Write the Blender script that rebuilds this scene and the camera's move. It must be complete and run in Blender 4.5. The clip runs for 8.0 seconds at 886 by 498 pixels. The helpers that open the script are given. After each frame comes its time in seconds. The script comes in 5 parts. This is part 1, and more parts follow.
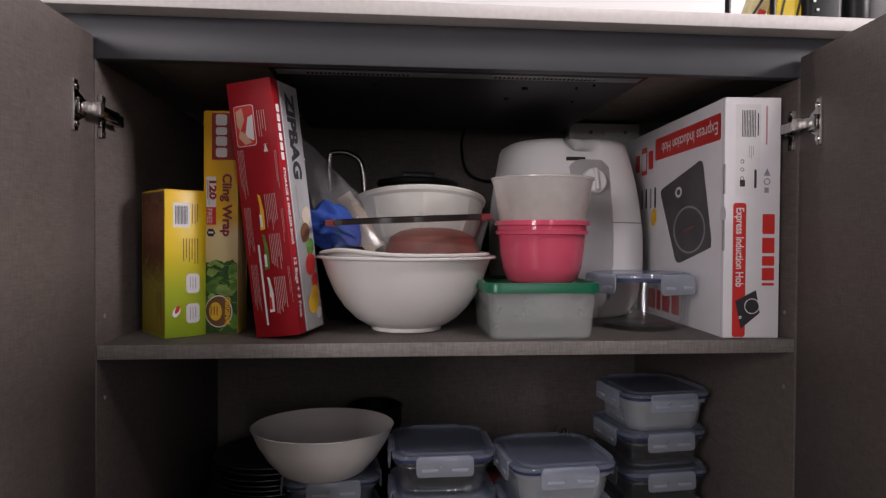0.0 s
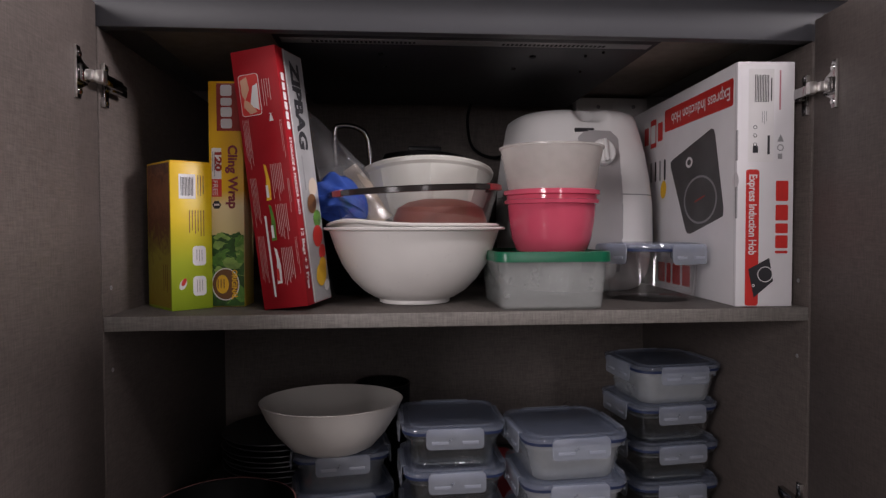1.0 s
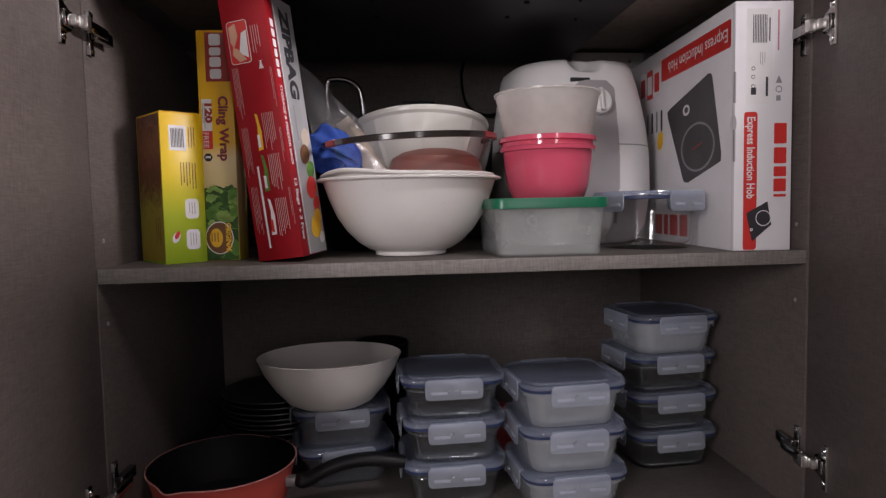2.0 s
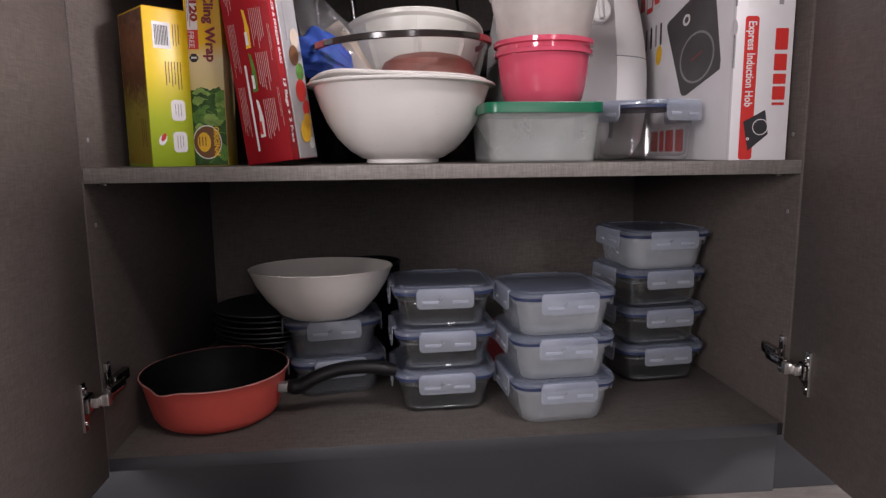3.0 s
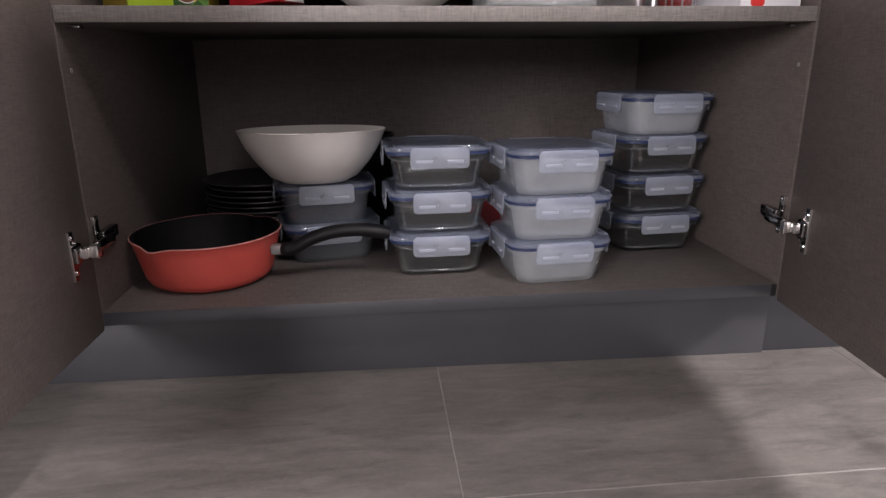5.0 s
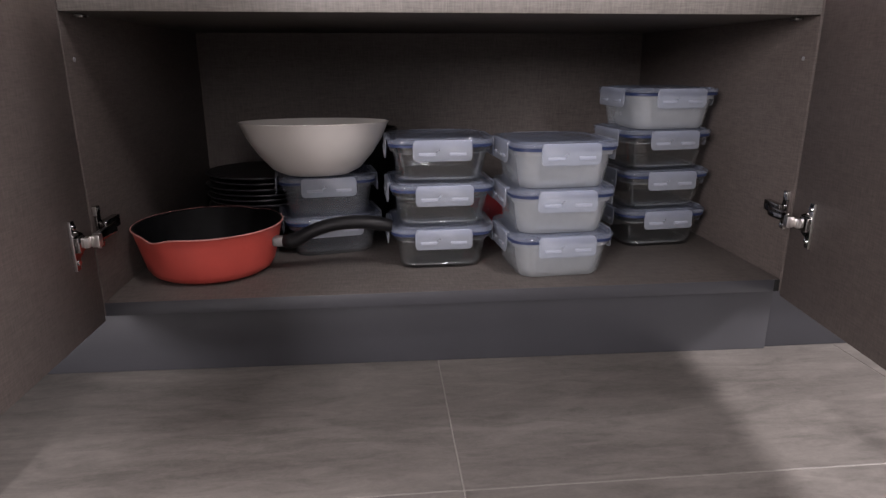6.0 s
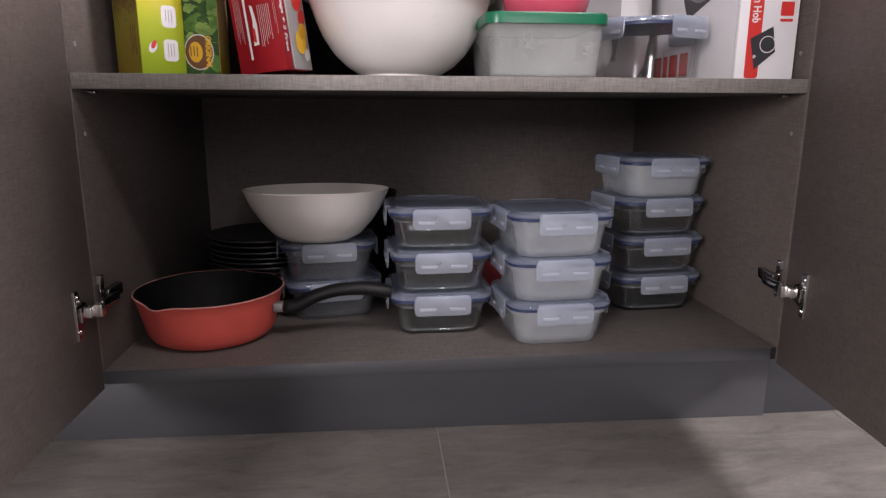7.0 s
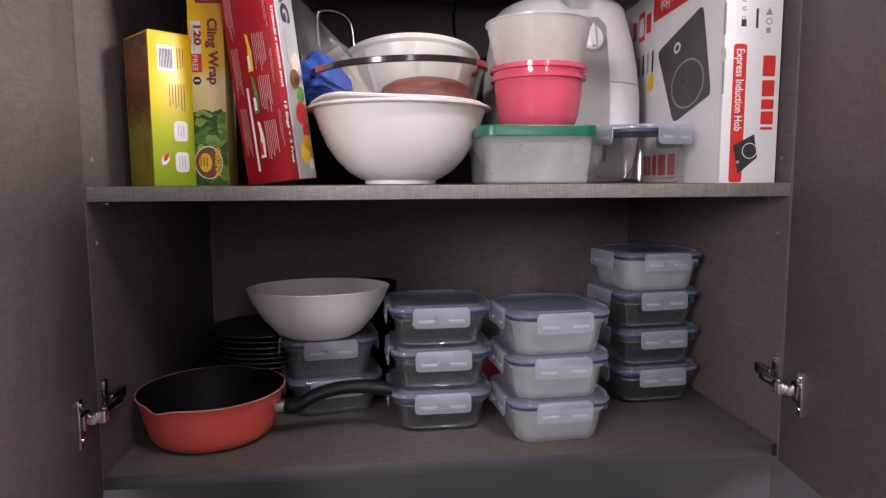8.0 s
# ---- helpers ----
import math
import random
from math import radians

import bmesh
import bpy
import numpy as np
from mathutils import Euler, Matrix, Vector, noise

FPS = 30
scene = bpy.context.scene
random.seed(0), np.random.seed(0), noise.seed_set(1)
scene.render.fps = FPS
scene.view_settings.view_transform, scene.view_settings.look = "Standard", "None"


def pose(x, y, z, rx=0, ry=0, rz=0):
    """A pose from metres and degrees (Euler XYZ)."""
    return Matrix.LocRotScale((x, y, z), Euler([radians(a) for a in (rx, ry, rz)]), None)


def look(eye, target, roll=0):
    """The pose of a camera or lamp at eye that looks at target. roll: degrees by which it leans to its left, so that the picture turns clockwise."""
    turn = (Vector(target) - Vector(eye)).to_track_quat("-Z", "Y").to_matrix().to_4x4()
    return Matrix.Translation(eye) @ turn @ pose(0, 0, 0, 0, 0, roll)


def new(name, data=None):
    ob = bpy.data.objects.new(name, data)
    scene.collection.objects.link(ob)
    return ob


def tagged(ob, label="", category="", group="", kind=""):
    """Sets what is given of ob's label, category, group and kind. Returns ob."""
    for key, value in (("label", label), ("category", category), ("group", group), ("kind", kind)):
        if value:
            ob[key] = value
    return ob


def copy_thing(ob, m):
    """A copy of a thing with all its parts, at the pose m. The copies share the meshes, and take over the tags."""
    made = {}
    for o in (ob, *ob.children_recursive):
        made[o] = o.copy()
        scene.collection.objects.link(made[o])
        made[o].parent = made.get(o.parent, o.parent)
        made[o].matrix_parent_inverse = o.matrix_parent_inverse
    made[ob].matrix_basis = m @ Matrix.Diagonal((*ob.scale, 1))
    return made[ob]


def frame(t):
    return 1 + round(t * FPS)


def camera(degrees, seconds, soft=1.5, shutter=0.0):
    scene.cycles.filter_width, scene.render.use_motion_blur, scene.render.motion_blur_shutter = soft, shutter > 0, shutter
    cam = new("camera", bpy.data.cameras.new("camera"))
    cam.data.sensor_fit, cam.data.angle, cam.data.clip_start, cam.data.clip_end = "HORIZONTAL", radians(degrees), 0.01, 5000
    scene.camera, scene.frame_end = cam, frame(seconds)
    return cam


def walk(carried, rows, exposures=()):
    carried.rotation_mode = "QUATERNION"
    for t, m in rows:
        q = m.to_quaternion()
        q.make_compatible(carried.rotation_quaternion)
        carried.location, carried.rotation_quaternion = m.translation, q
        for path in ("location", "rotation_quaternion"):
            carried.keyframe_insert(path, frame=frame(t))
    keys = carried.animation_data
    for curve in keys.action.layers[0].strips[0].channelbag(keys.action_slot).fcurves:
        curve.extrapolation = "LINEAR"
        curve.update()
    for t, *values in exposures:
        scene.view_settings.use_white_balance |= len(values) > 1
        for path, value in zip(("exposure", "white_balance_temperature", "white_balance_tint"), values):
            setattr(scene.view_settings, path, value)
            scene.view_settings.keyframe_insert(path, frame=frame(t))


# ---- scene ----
cam = camera(69.8, 8.0, soft=1.35)
PATH = [
    (0, (-0.095, -0.808, 0.618), (0.077, 1.184, 0.583), 0.3),
    (0.5, (-0.098, -0.804, 0.606), (0.059, 1.189, 0.55), -0.4),
    (1, (-0.101, -0.798, 0.591), (0.06, 1.194, 0.525), -0.2),
    (1.2, (-0.102, -0.796, 0.587), (0.064, 1.196, 0.503), -0.4),
    (2.3, (-0.1, -0.792, 0.535), (0.069, 1.193, 0.361), -1.2),
    (2.5, (-0.1, -0.793, 0.524), (0.072, 1.188, 0.312), -0.9),
    (3, (-0.099, -0.791, 0.499), (0.088, 1.177, 0.198), -0.6),
    (3.5, (-0.095, -0.788, 0.466), (0.086, 1.157, 0.036), -1.0),
    (4, (-0.095, -0.79, 0.444), (0.101, 1.138, -0.053), -0.3),
    (4.5, (-0.094, -0.788, 0.427), (0.1, 1.128, -0.113), -0.3),
    (4.7, (-0.095, -0.787, 0.425), (0.1, 1.126, -0.127), -0.4),
    (5.8, (-0.098, -0.786, 0.412), (0.076, 1.121, -0.166), -0.4),
    (6, (-0.097, -0.787, 0.412), (0.087, 1.122, -0.154), -0.1),
    (6.5, (-0.097, -0.788, 0.423), (0.099, 1.136, -0.086), 0.0),
    (7, (-0.101, -0.79, 0.444), (0.097, 1.153, 0.017), 0.2),
    (7.5, (-0.103, -0.795, 0.466), (0.097, 1.166, 0.125), -0.2),
    (8, (-0.101, -0.804, 0.491), (0.1, 1.174, 0.274), -0.3),
]
walk(cam, [(t, look(eye, target, roll)) for t, eye, target, roll in PATH],
     exposures=[(0, -1.06), (1.0, -1.02), (2.5, -0.62), (3.5, -0.14), (4.5, 0.06), (6.5, 0.06), (7.5, 0.02), (8, 0.02)])

# ---- light: two tall windows across the room, one in the side wall, and unseen ceiling lamps added as fill ----
world = bpy.data.worlds.new("world")
scene.world = world
world.use_nodes = True
world.node_tree.nodes["Background"].inputs[0].default_value = (0.6, 0.7, 0.9, 1)
world.node_tree.nodes["Background"].inputs[1].default_value = 0.3


def area_lamp(name, m, w, h, watts, color):
    d = bpy.data.lights.new(name, "AREA")
    d.shape, d.size, d.size_y, d.energy, d.color = "RECTANGLE", w, h, watts, color
    ob = new(name, d)
    ob.matrix_world = m
    return ob


def spot_lamp(name, m, watts, degrees, blend, radius, color):
    d = bpy.data.lights.new(name, "SPOT")
    d.energy, d.spot_size, d.spot_blend, d.shadow_soft_size, d.color = watts, radians(degrees), blend, radius, color
    ob = new(name, d)
    ob.matrix_world = m
    return ob


DAY, WARM = (1.0, 0.915, 0.945), (1.0, 0.91, 0.935)
area_lamp("window_light_1", look((-1.95, -3.16, 1.25), (0.0, 0, 0.5)), 0.62, 1.1, 95, DAY)
area_lamp("window_light_2", look((0.55, -3.16, 1.25), (0.3, 0, 0.5)), 0.28, 1.1, 16, DAY)
area_lamp("window_light_3", look((2.44, -0.95, 1.66), (0.0, -0.1, 0.5)), 0.90, 0.36, 125, DAY)
# weak ceiling panel out of view, added as fill light
area_lamp("ceiling_fill_light", look((0.24, -0.88, 2.44), (0.1, -0.6, 0.9)), 0.55, 0.55, 7, WARM)
# unseen spots added to whiten the splashback and lift the upper shelf
spot_lamp("fill_spot_light", look((0.25, 0.12, 2.46), (0.25, 0.2, 0.9)), 60, 75, 0.7, 0.05, WARM)
spot_lamp("fill_spot_light", look((0.75, -1.35, 2.46), (0.08, 0.05, 0.84)), 255, 26, 1.0, 0.30, WARM)


# ---- materials ----
def nodes_of(name):
    m = bpy.data.materials.new(name)
    m.use_nodes = True
    nt = m.node_tree
    return m, nt, nt.nodes["Principled BSDF"]


def add(nt, kind, **values):
    n = nt.nodes.new(kind)
    for k, v in values.items():
        n.inputs[k.replace("_", " ")].default_value = v
    return n


def plain(name, color, rough=0.5, metal=0.0, vary=0.12, size=30.0, bump=0.0, coat=0.0):
    m, nt, p = nodes_of(name)
    p.inputs["Metallic"].default_value = metal
    p.inputs["Coat Weight"].default_value = coat
    tc = nt.nodes.new("ShaderNodeTexCoord")
    big = add(nt, "ShaderNodeTexNoise", Scale=size, Detail=5.0)
    fine = add(nt, "ShaderNodeTexNoise", Scale=size * 12, Detail=2.0)
    for n in (big, fine):
        nt.links.new(tc.outputs["Object"], n.inputs["Vector"])
    ramp = nt.nodes.new("ShaderNodeValToRGB")
    ramp.color_ramp.elements[0].position, ramp.color_ramp.elements[1].position = 0.3, 0.7
    ramp.color_ramp.elements[0].color = (*[c * (1 - vary) for c in color], 1)
    ramp.color_ramp.elements[1].color = (*[min(1, c * (1 + vary)) for c in color], 1)
    nt.links.new(big.outputs["Fac"], ramp.inputs["Fac"])
    nt.links.new(ramp.outputs["Color"], p.inputs["Base Color"])
    mr = add(nt, "ShaderNodeMapRange", To_Min=max(0.02, rough * 0.95), To_Max=min(1, rough * 1.05))
    nt.links.new(fine.outputs["Fac"], mr.inputs["Value"])
    nt.links.new(mr.outputs["Result"], p.inputs["Roughness"])
    if bump:
        b = add(nt, "ShaderNodeBump", Strength=bump, Distance=0.001)
        nt.links.new(fine.outputs["Fac"], b.inputs["Height"])
        nt.links.new(b.outputs["Normal"], p.inputs["Normal"])
    return m


def linen(name, dark, light, rough=0.55, level=False):
    """A melamine board with a woven print: fine threads both ways, and blotches."""
    m, nt, p = nodes_of(name)
    tc = nt.nodes.new("ShaderNodeTexCoord")
    facs = []
    for scale in (((55, 480, 55), (480, 55, 480), (25, 110, 25)) if level else ((55, 55, 480), (480, 480, 55), (25, 25, 110))):
        mp = nt.nodes.new("ShaderNodeMapping")
        mp.inputs["Scale"].default_value = scale
        nz = add(nt, "ShaderNodeTexNoise", Scale=1.0, Detail=3.0, Roughness=0.6)
        nt.links.new(tc.outputs["Object"], mp.inputs["Vector"])
        nt.links.new(mp.outputs["Vector"], nz.inputs["Vector"])
        facs.append(nz)
    blot = add(nt, "ShaderNodeTexNoise", Scale=7.0, Detail=3.0)
    nt.links.new(tc.outputs["Object"], blot.inputs["Vector"])
    facs.append(blot)
    last = None
    for n, w in zip(facs, (0.35, 0.35, 0.15, 0.15)):
        mu = nt.nodes.new("ShaderNodeMath")
        mu.operation = "MULTIPLY_ADD"
        mu.inputs[1].default_value = w
        nt.links.new(n.outputs["Fac"], mu.inputs[0])
        if last:
            nt.links.new(last.outputs[0], mu.inputs[2])
        else:
            mu.inputs[2].default_value = 0.0
        last = mu
    ramp = nt.nodes.new("ShaderNodeValToRGB")
    ramp.color_ramp.elements[0].position, ramp.color_ramp.elements[1].position = 0.37, 0.65
    ramp.color_ramp.elements[0].color, ramp.color_ramp.elements[1].color = (*dark, 1), (*light, 1)
    nt.links.new(last.outputs[0], ramp.inputs["Fac"])
    nt.links.new(ramp.outputs["Color"], p.inputs["Base Color"])
    p.inputs["Roughness"].default_value = rough
    b = add(nt, "ShaderNodeBump", Strength=0.35, Distance=0.0006)
    nt.links.new(last.outputs[0], b.inputs["Height"])
    nt.links.new(b.outputs["Normal"], p.inputs["Normal"])
    return m


def stone_tile(name):
    m, nt, p = nodes_of(name)
    tc = nt.nodes.new("ShaderNodeTexCoord")
    inf = nt.nodes.new("ShaderNodeObjectInfo")
    shift = nt.nodes.new("ShaderNodeVectorMath")
    shift.operation = "SCALE"
    shift.inputs["Scale"].default_value = 37.0
    joined = nt.nodes.new("ShaderNodeVectorMath")
    comb = nt.nodes.new("ShaderNodeCombineXYZ")
    for k in (0, 1, 2):
        nt.links.new(inf.outputs["Random"], comb.inputs[k])
    nt.links.new(comb.outputs[0], shift.inputs[0])
    nt.links.new(tc.outputs["Object"], joined.inputs[0])
    nt.links.new(shift.outputs[0], joined.inputs[1])
    last = None
    for scale, w in (((3, 10, 2), 0.42), ((13, 52, 9), 0.40), ((120, 200, 120), 0.18)):
        mp = nt.nodes.new("ShaderNodeMapping")
        mp.inputs["Scale"].default_value = scale
        mp.inputs["Rotation"].default_value = (0, 0, radians(8))
        nz = add(nt, "ShaderNodeTexNoise", Scale=1.0, Detail=5.0, Roughness=0.62, Distortion=1.1)
        nt.links.new(joined.outputs[0], mp.inputs["Vector"])
        nt.links.new(mp.outputs["Vector"], nz.inputs["Vector"])
        mu = nt.nodes.new("ShaderNodeMath")
        mu.operation = "MULTIPLY_ADD"
        mu.inputs[1].default_value = w
        mu.inputs[2].default_value = 0.0
        nt.links.new(nz.outputs["Fac"], mu.inputs[0])
        if last:
            nt.links.new(last.outputs[0], mu.inputs[2])
        last = mu
    ramp = nt.nodes.new("ShaderNodeValToRGB")
    e = ramp.color_ramp.elements
    e[0].position, e[1].position = 0.38, 0.64
    e[0].color, e[1].color = (0.098, 0.090, 0.082, 1), (0.205, 0.190, 0.174, 1)
    nt.links.new(last.outputs[0], ramp.inputs["Fac"])
    nt.links.new(ramp.outputs["Color"], p.inputs["Base Color"])
    p.inputs["Roughness"].default_value = 0.5
    b = add(nt, "ShaderNodeBump", Strength=0.15, Distance=0.001)
    nt.links.new(last.outputs[0], b.inputs["Height"])
    nt.links.new(b.outputs["Normal"], p.inputs["Normal"])
    return m


def clear(name, tint, gloss_rough=0.03, haze=0.0, haze_color=(0.7, 0.75, 0.8), thick=0.0, gloss=(0.45, 0.035, 4.0)):
    """Clear or milky glass or plastic: light passes, gloss at the rim, and a share of milky scatter."""
    m, nt, p = nodes_of(name)
    out = nt.nodes["Material Output"]
    tr = nt.nodes.new("ShaderNodeBsdfTransparent")
    tr.inputs[0].default_value = (*tint, 1)
    body = tr
    if haze:
        p.inputs["Base Color"].default_value = (*haze_color, 1)
        p.inputs["Roughness"].default_value = max(gloss_rough, 0.25)
        tl = nt.nodes.new("ShaderNodeBsdfTranslucent")
        tl.inputs[0].default_value = (*haze_color, 1)
        mm = nt.nodes.new("ShaderNodeMixShader")
        mm.inputs[0].default_value = 0.45
        nt.links.new(p.outputs[0], mm.inputs[1])
        nt.links.new(tl.outputs[0], mm.inputs[2])
        tc = nt.nodes.new("ShaderNodeTexCoord")
        nz = add(nt, "ShaderNodeTexNoise", Scale=60.0, Detail=4.0)
        nt.links.new(tc.outputs["Object"], nz.inputs["Vector"])
        mr = add(nt, "ShaderNodeMapRange", To_Min=haze * 0.88, To_Max=min(1.0, haze * 1.12))
        nt.links.new(nz.outputs["Fac"], mr.inputs["Value"])
        mx = nt.nodes.new("ShaderNodeMixShader")
        nt.links.new(mr.outputs["Result"], mx.inputs[0])
        nt.links.new(tr.outputs[0], mx.inputs[1])
        nt.links.new(mm.outputs[0], mx.inputs[2])
        body = mx
    if thick:
        rf = nt.nodes.new("ShaderNodeBsdfGlass")
        rf.inputs["Roughness"].default_value, rf.inputs["IOR"].default_value = 0.02, 1.46
        tm = nt.nodes.new("ShaderNodeMixShader")
        tm.inputs[0].default_value = thick
        nt.links.new(body.outputs[0], tm.inputs[1])
        nt.links.new(rf.outputs[0], tm.inputs[2])
        body = tm
    gl = nt.nodes.new("ShaderNodeBsdfGlossy")
    gl.inputs["Roughness"].default_value = gloss_rough
    lw = nt.nodes.new("ShaderNodeLayerWeight")
    lw.inputs[0].default_value = 0.5
    pw = nt.nodes.new("ShaderNodeMath")
    pw.operation, pw.inputs[1].default_value = "POWER", gloss[2]
    fr = nt.nodes.new("ShaderNodeMath")
    fr.operation, fr.inputs[1].default_value, fr.inputs[2].default_value = "MULTIPLY_ADD", gloss[0], gloss[1]
    nt.links.new(lw.outputs["Facing"], pw.inputs[0])
    nt.links.new(pw.outputs[0], fr.inputs[0])
    fx = nt.nodes.new("ShaderNodeMixShader")
    nt.links.new(fr.outputs[0], fx.inputs[0])
    nt.links.new(body.outputs[0], fx.inputs[1])
    nt.links.new(gl.outputs[0], fx.inputs[2])
    nt.links.new(fx.outputs[0], out.inputs["Surface"])
    return m


def printed(name, stops, axis=2, length=0.2, rough=0.35, vary=0.0, size=40.0):
    """Printed card: a colour gradient along one local axis, with an optional mottled picture."""
    m, nt, p = nodes_of(name)
    tc = nt.nodes.new("ShaderNodeTexCoord")
    sp = nt.nodes.new("ShaderNodeSeparateXYZ")
    nt.links.new(tc.outputs["Object"], sp.inputs[0])
    dv = nt.nodes.new("ShaderNodeMath")
    dv.operation = "MULTIPLY"
    dv.inputs[1].default_value = 1.0 / length
    nt.links.new(sp.outputs[axis], dv.inputs[0])
    src = dv
    if vary:
        nz = add(nt, "ShaderNodeTexNoise", Scale=size, Detail=6.0, Distortion=1.2)
        nt.links.new(tc.outputs["Object"], nz.inputs["Vector"])
        mu = nt.nodes.new("ShaderNodeMath")
        mu.operation = "MULTIPLY_ADD"
        mu.inputs[1].default_value = vary
        nt.links.new(nz.outputs["Fac"], mu.inputs[0])
        nt.links.new(dv.outputs[0], mu.inputs[2])
        ad = nt.nodes.new("ShaderNodeMath")
        ad.operation = "SUBTRACT"
        ad.inputs[1].default_value = vary * 0.5
        nt.links.new(mu.outputs[0], ad.inputs[0])
        src = ad
    ramp = nt.nodes.new("ShaderNodeValToRGB")
    el = ramp.color_ramp.elements
    while len(el) < len(stops):
        el.new(0.5)
    for e, (pos, col) in zip(el, stops):
        e.position, e.color = pos, (*col, 1)
    nt.links.new(src.outputs[0], ramp.inputs["Fac"])
    nt.links.new(ramp.outputs["Color"], p.inputs["Base Color"])
    p.inputs["Roughness"].default_value = rough
    return m


BOARD = linen("linen_board", (0.073, 0.061, 0.055), (0.151, 0.127, 0.116))
FLATBOARD = linen("linen_board_level", (0.060, 0.052, 0.047), (0.138, 0.123, 0.112), level=True)
EDGE = linen("linen_edge", (0.13, 0.12, 0.11), (0.27, 0.25, 0.23))
GREY = plain("grey_laminate", (0.048, 0.049, 0.056), 0.42, vary=0.06, size=9)
COUNTER = plain("pale_worktop", (0.60, 0.57, 0.55), 0.4, vary=0.05, size=140)
RAW = plain("raw_chipboard", (0.30, 0.26, 0.22), 0.8, vary=0.12, size=40, bump=0.3)
TILE = stone_tile("stone_tile")
GROUT = plain("pale_grout", (0.27, 0.255, 0.235), 0.9, size=80)
# made-up grey for the walls and ceiling out of view, to cut bounce light
UNSEENWALL = plain("unseen_wall_grey", (0.30, 0.285, 0.28), 0.7, vary=0.05, size=6)
SPLASH = plain("white_splashback", (0.80, 0.79, 0.78), 0.35, vary=0.03, size=6)
STEEL = plain("hinge_steel", (0.62, 0.61, 0.60), 0.22, 1.0, vary=0.08, size=120)
CHROME = plain("chrome", (0.75, 0.75, 0.76), 0.08, 1.0, vary=0.03, size=120)
# hinge steel in two tones: dark where it mirrors the cabinet, pale where lit
POLISHED = plain("polished_hinge_steel", (0.36, 0.35, 0.345), 0.10, 1.0, vary=0.06, size=120)
LITSTEEL = plain("lit_hinge_steel", (0.74, 0.72, 0.70), 0.30, 1.0, vary=0.05, size=120)
STEELDULL = plain("dull_steel", (0.30, 0.30, 0.30), 0.45, 0.7, vary=0.1, size=60)
HOBMETAL = plain("hob_tray_metal", (0.032, 0.032, 0.035), 0.5, 0.5, vary=0.1, size=25)
BLACK = plain("black_plastic", (0.006, 0.006, 0.007), 0.42, vary=0.2)
BLACK.node_tree.nodes["Principled BSDF"].inputs["Specular IOR Level"].default_value = 0.28
SLOT = plain("dark_slot", (0.006, 0.006, 0.006), 0.9)
WHITE = plain("white_plastic", (0.82, 0.80, 0.77), 0.28, vary=0.03, size=15)
CERAMIC = plain("cream_melamine", (0.66, 0.635, 0.60), 0.35, vary=0.04, size=15)
FRYER = plain("white_gloss_shell", (0.86, 0.85, 0.84), 0.3, vary=0.03, size=12)
FRYERGREY = plain("grey_panel_plastic", (0.44, 0.425, 0.43), 0.35, vary=0.04, size=20)
PINK = plain("pink_plastic", (0.66, 0.090, 0.155), 0.09, vary=0.05, size=20, coat=0.3)
GREEN = plain("green_plastic", (0.005, 0.125, 0.06), 0.3, vary=0.06, size=20)
REDPAN = plain("red_enamel", (0.62, 0.092, 0.072), 0.4, vary=0.06, size=25)
NONSTICK = plain("nonstick_black", (0.0045, 0.0045, 0.005), 0.6, vary=0.3, size=60)
NONSTICK.node_tree.nodes["Principled BSDF"].inputs["Specular IOR Level"].default_value = 0.15
TERRA = plain("brown_red_plastic", (0.20, 0.058, 0.042), 0.5, vary=0.1, size=30)
BLUE = plain("blue_cloth", (0.02, 0.07, 0.36), 0.75, vary=0.25, size=60, bump=0.4)
BEIGE = plain("pale_wood", (0.62, 0.52, 0.42), 0.6, vary=0.12, size=25)
CARD = plain("white_card", (0.80, 0.79, 0.81), 0.45, vary=0.03, size=20)
REDINK = plain("red_ink", (0.62, 0.035, 0.03), 0.4, vary=0.05)
REDBOX = plain("red_card", (0.33, 0.010, 0.017), 0.38, vary=0.10, size=25)
REDBOX.node_tree.nodes["Principled BSDF"].inputs["Specular IOR Level"].default_value = 0.25
DARKRED = plain("dark_red_ink", (0.33, 0.03, 0.02), 0.4, vary=0.05)
SILVER = plain("silver_card", (0.42, 0.42, 0.43), 0.35, 0.15, vary=0.12, size=25)
INK = plain("black_ink", (0.03, 0.03, 0.035), 0.5)
GREYINK = plain("grey_ink", (0.30, 0.30, 0.31), 0.5)
WHITEINK = plain("white_ink", (0.78, 0.77, 0.77), 0.5, vary=0.04)
PURPLEINK = plain("brown_red_lettering", (0.26, 0.035, 0.06), 0.5)
YELLOWINK = plain("yellow_ink", (0.85, 0.50, 0.03), 0.5)
YELLOWPACK = plain("yellow_wrapper", (0.72, 0.52, 0.03), 0.4, vary=0.1)
PALEPACK = plain("pale_wrapper", (0.62, 0.54, 0.28), 0.4, vary=0.15)
HOBPRINT = plain("dark_grey_print", (0.055, 0.052, 0.055), 0.35, vary=0.25, size=20)
BROWNINK = plain("brown_ink", (0.18, 0.08, 0.03), 0.5)
PINKINK = plain("pink_ink", (0.60, 0.26, 0.30), 0.5)
PALEINK = plain("pale_pink_ink", (0.62, 0.42, 0.41), 0.5)
SKIN = plain("tan_ink", (0.62, 0.36, 0.24), 0.5)
GREENINK = plain("leaf_green_ink", (0.10, 0.24, 0.035), 0.5, vary=0.5, size=70)
PALEGREENINK = plain("pale_leaf_ink", (0.25, 0.40, 0.09), 0.5, vary=0.4, size=90)
DARKGREENINK = plain("dark_leaf_ink", (0.03, 0.09, 0.015), 0.5, vary=0.5, size=90)
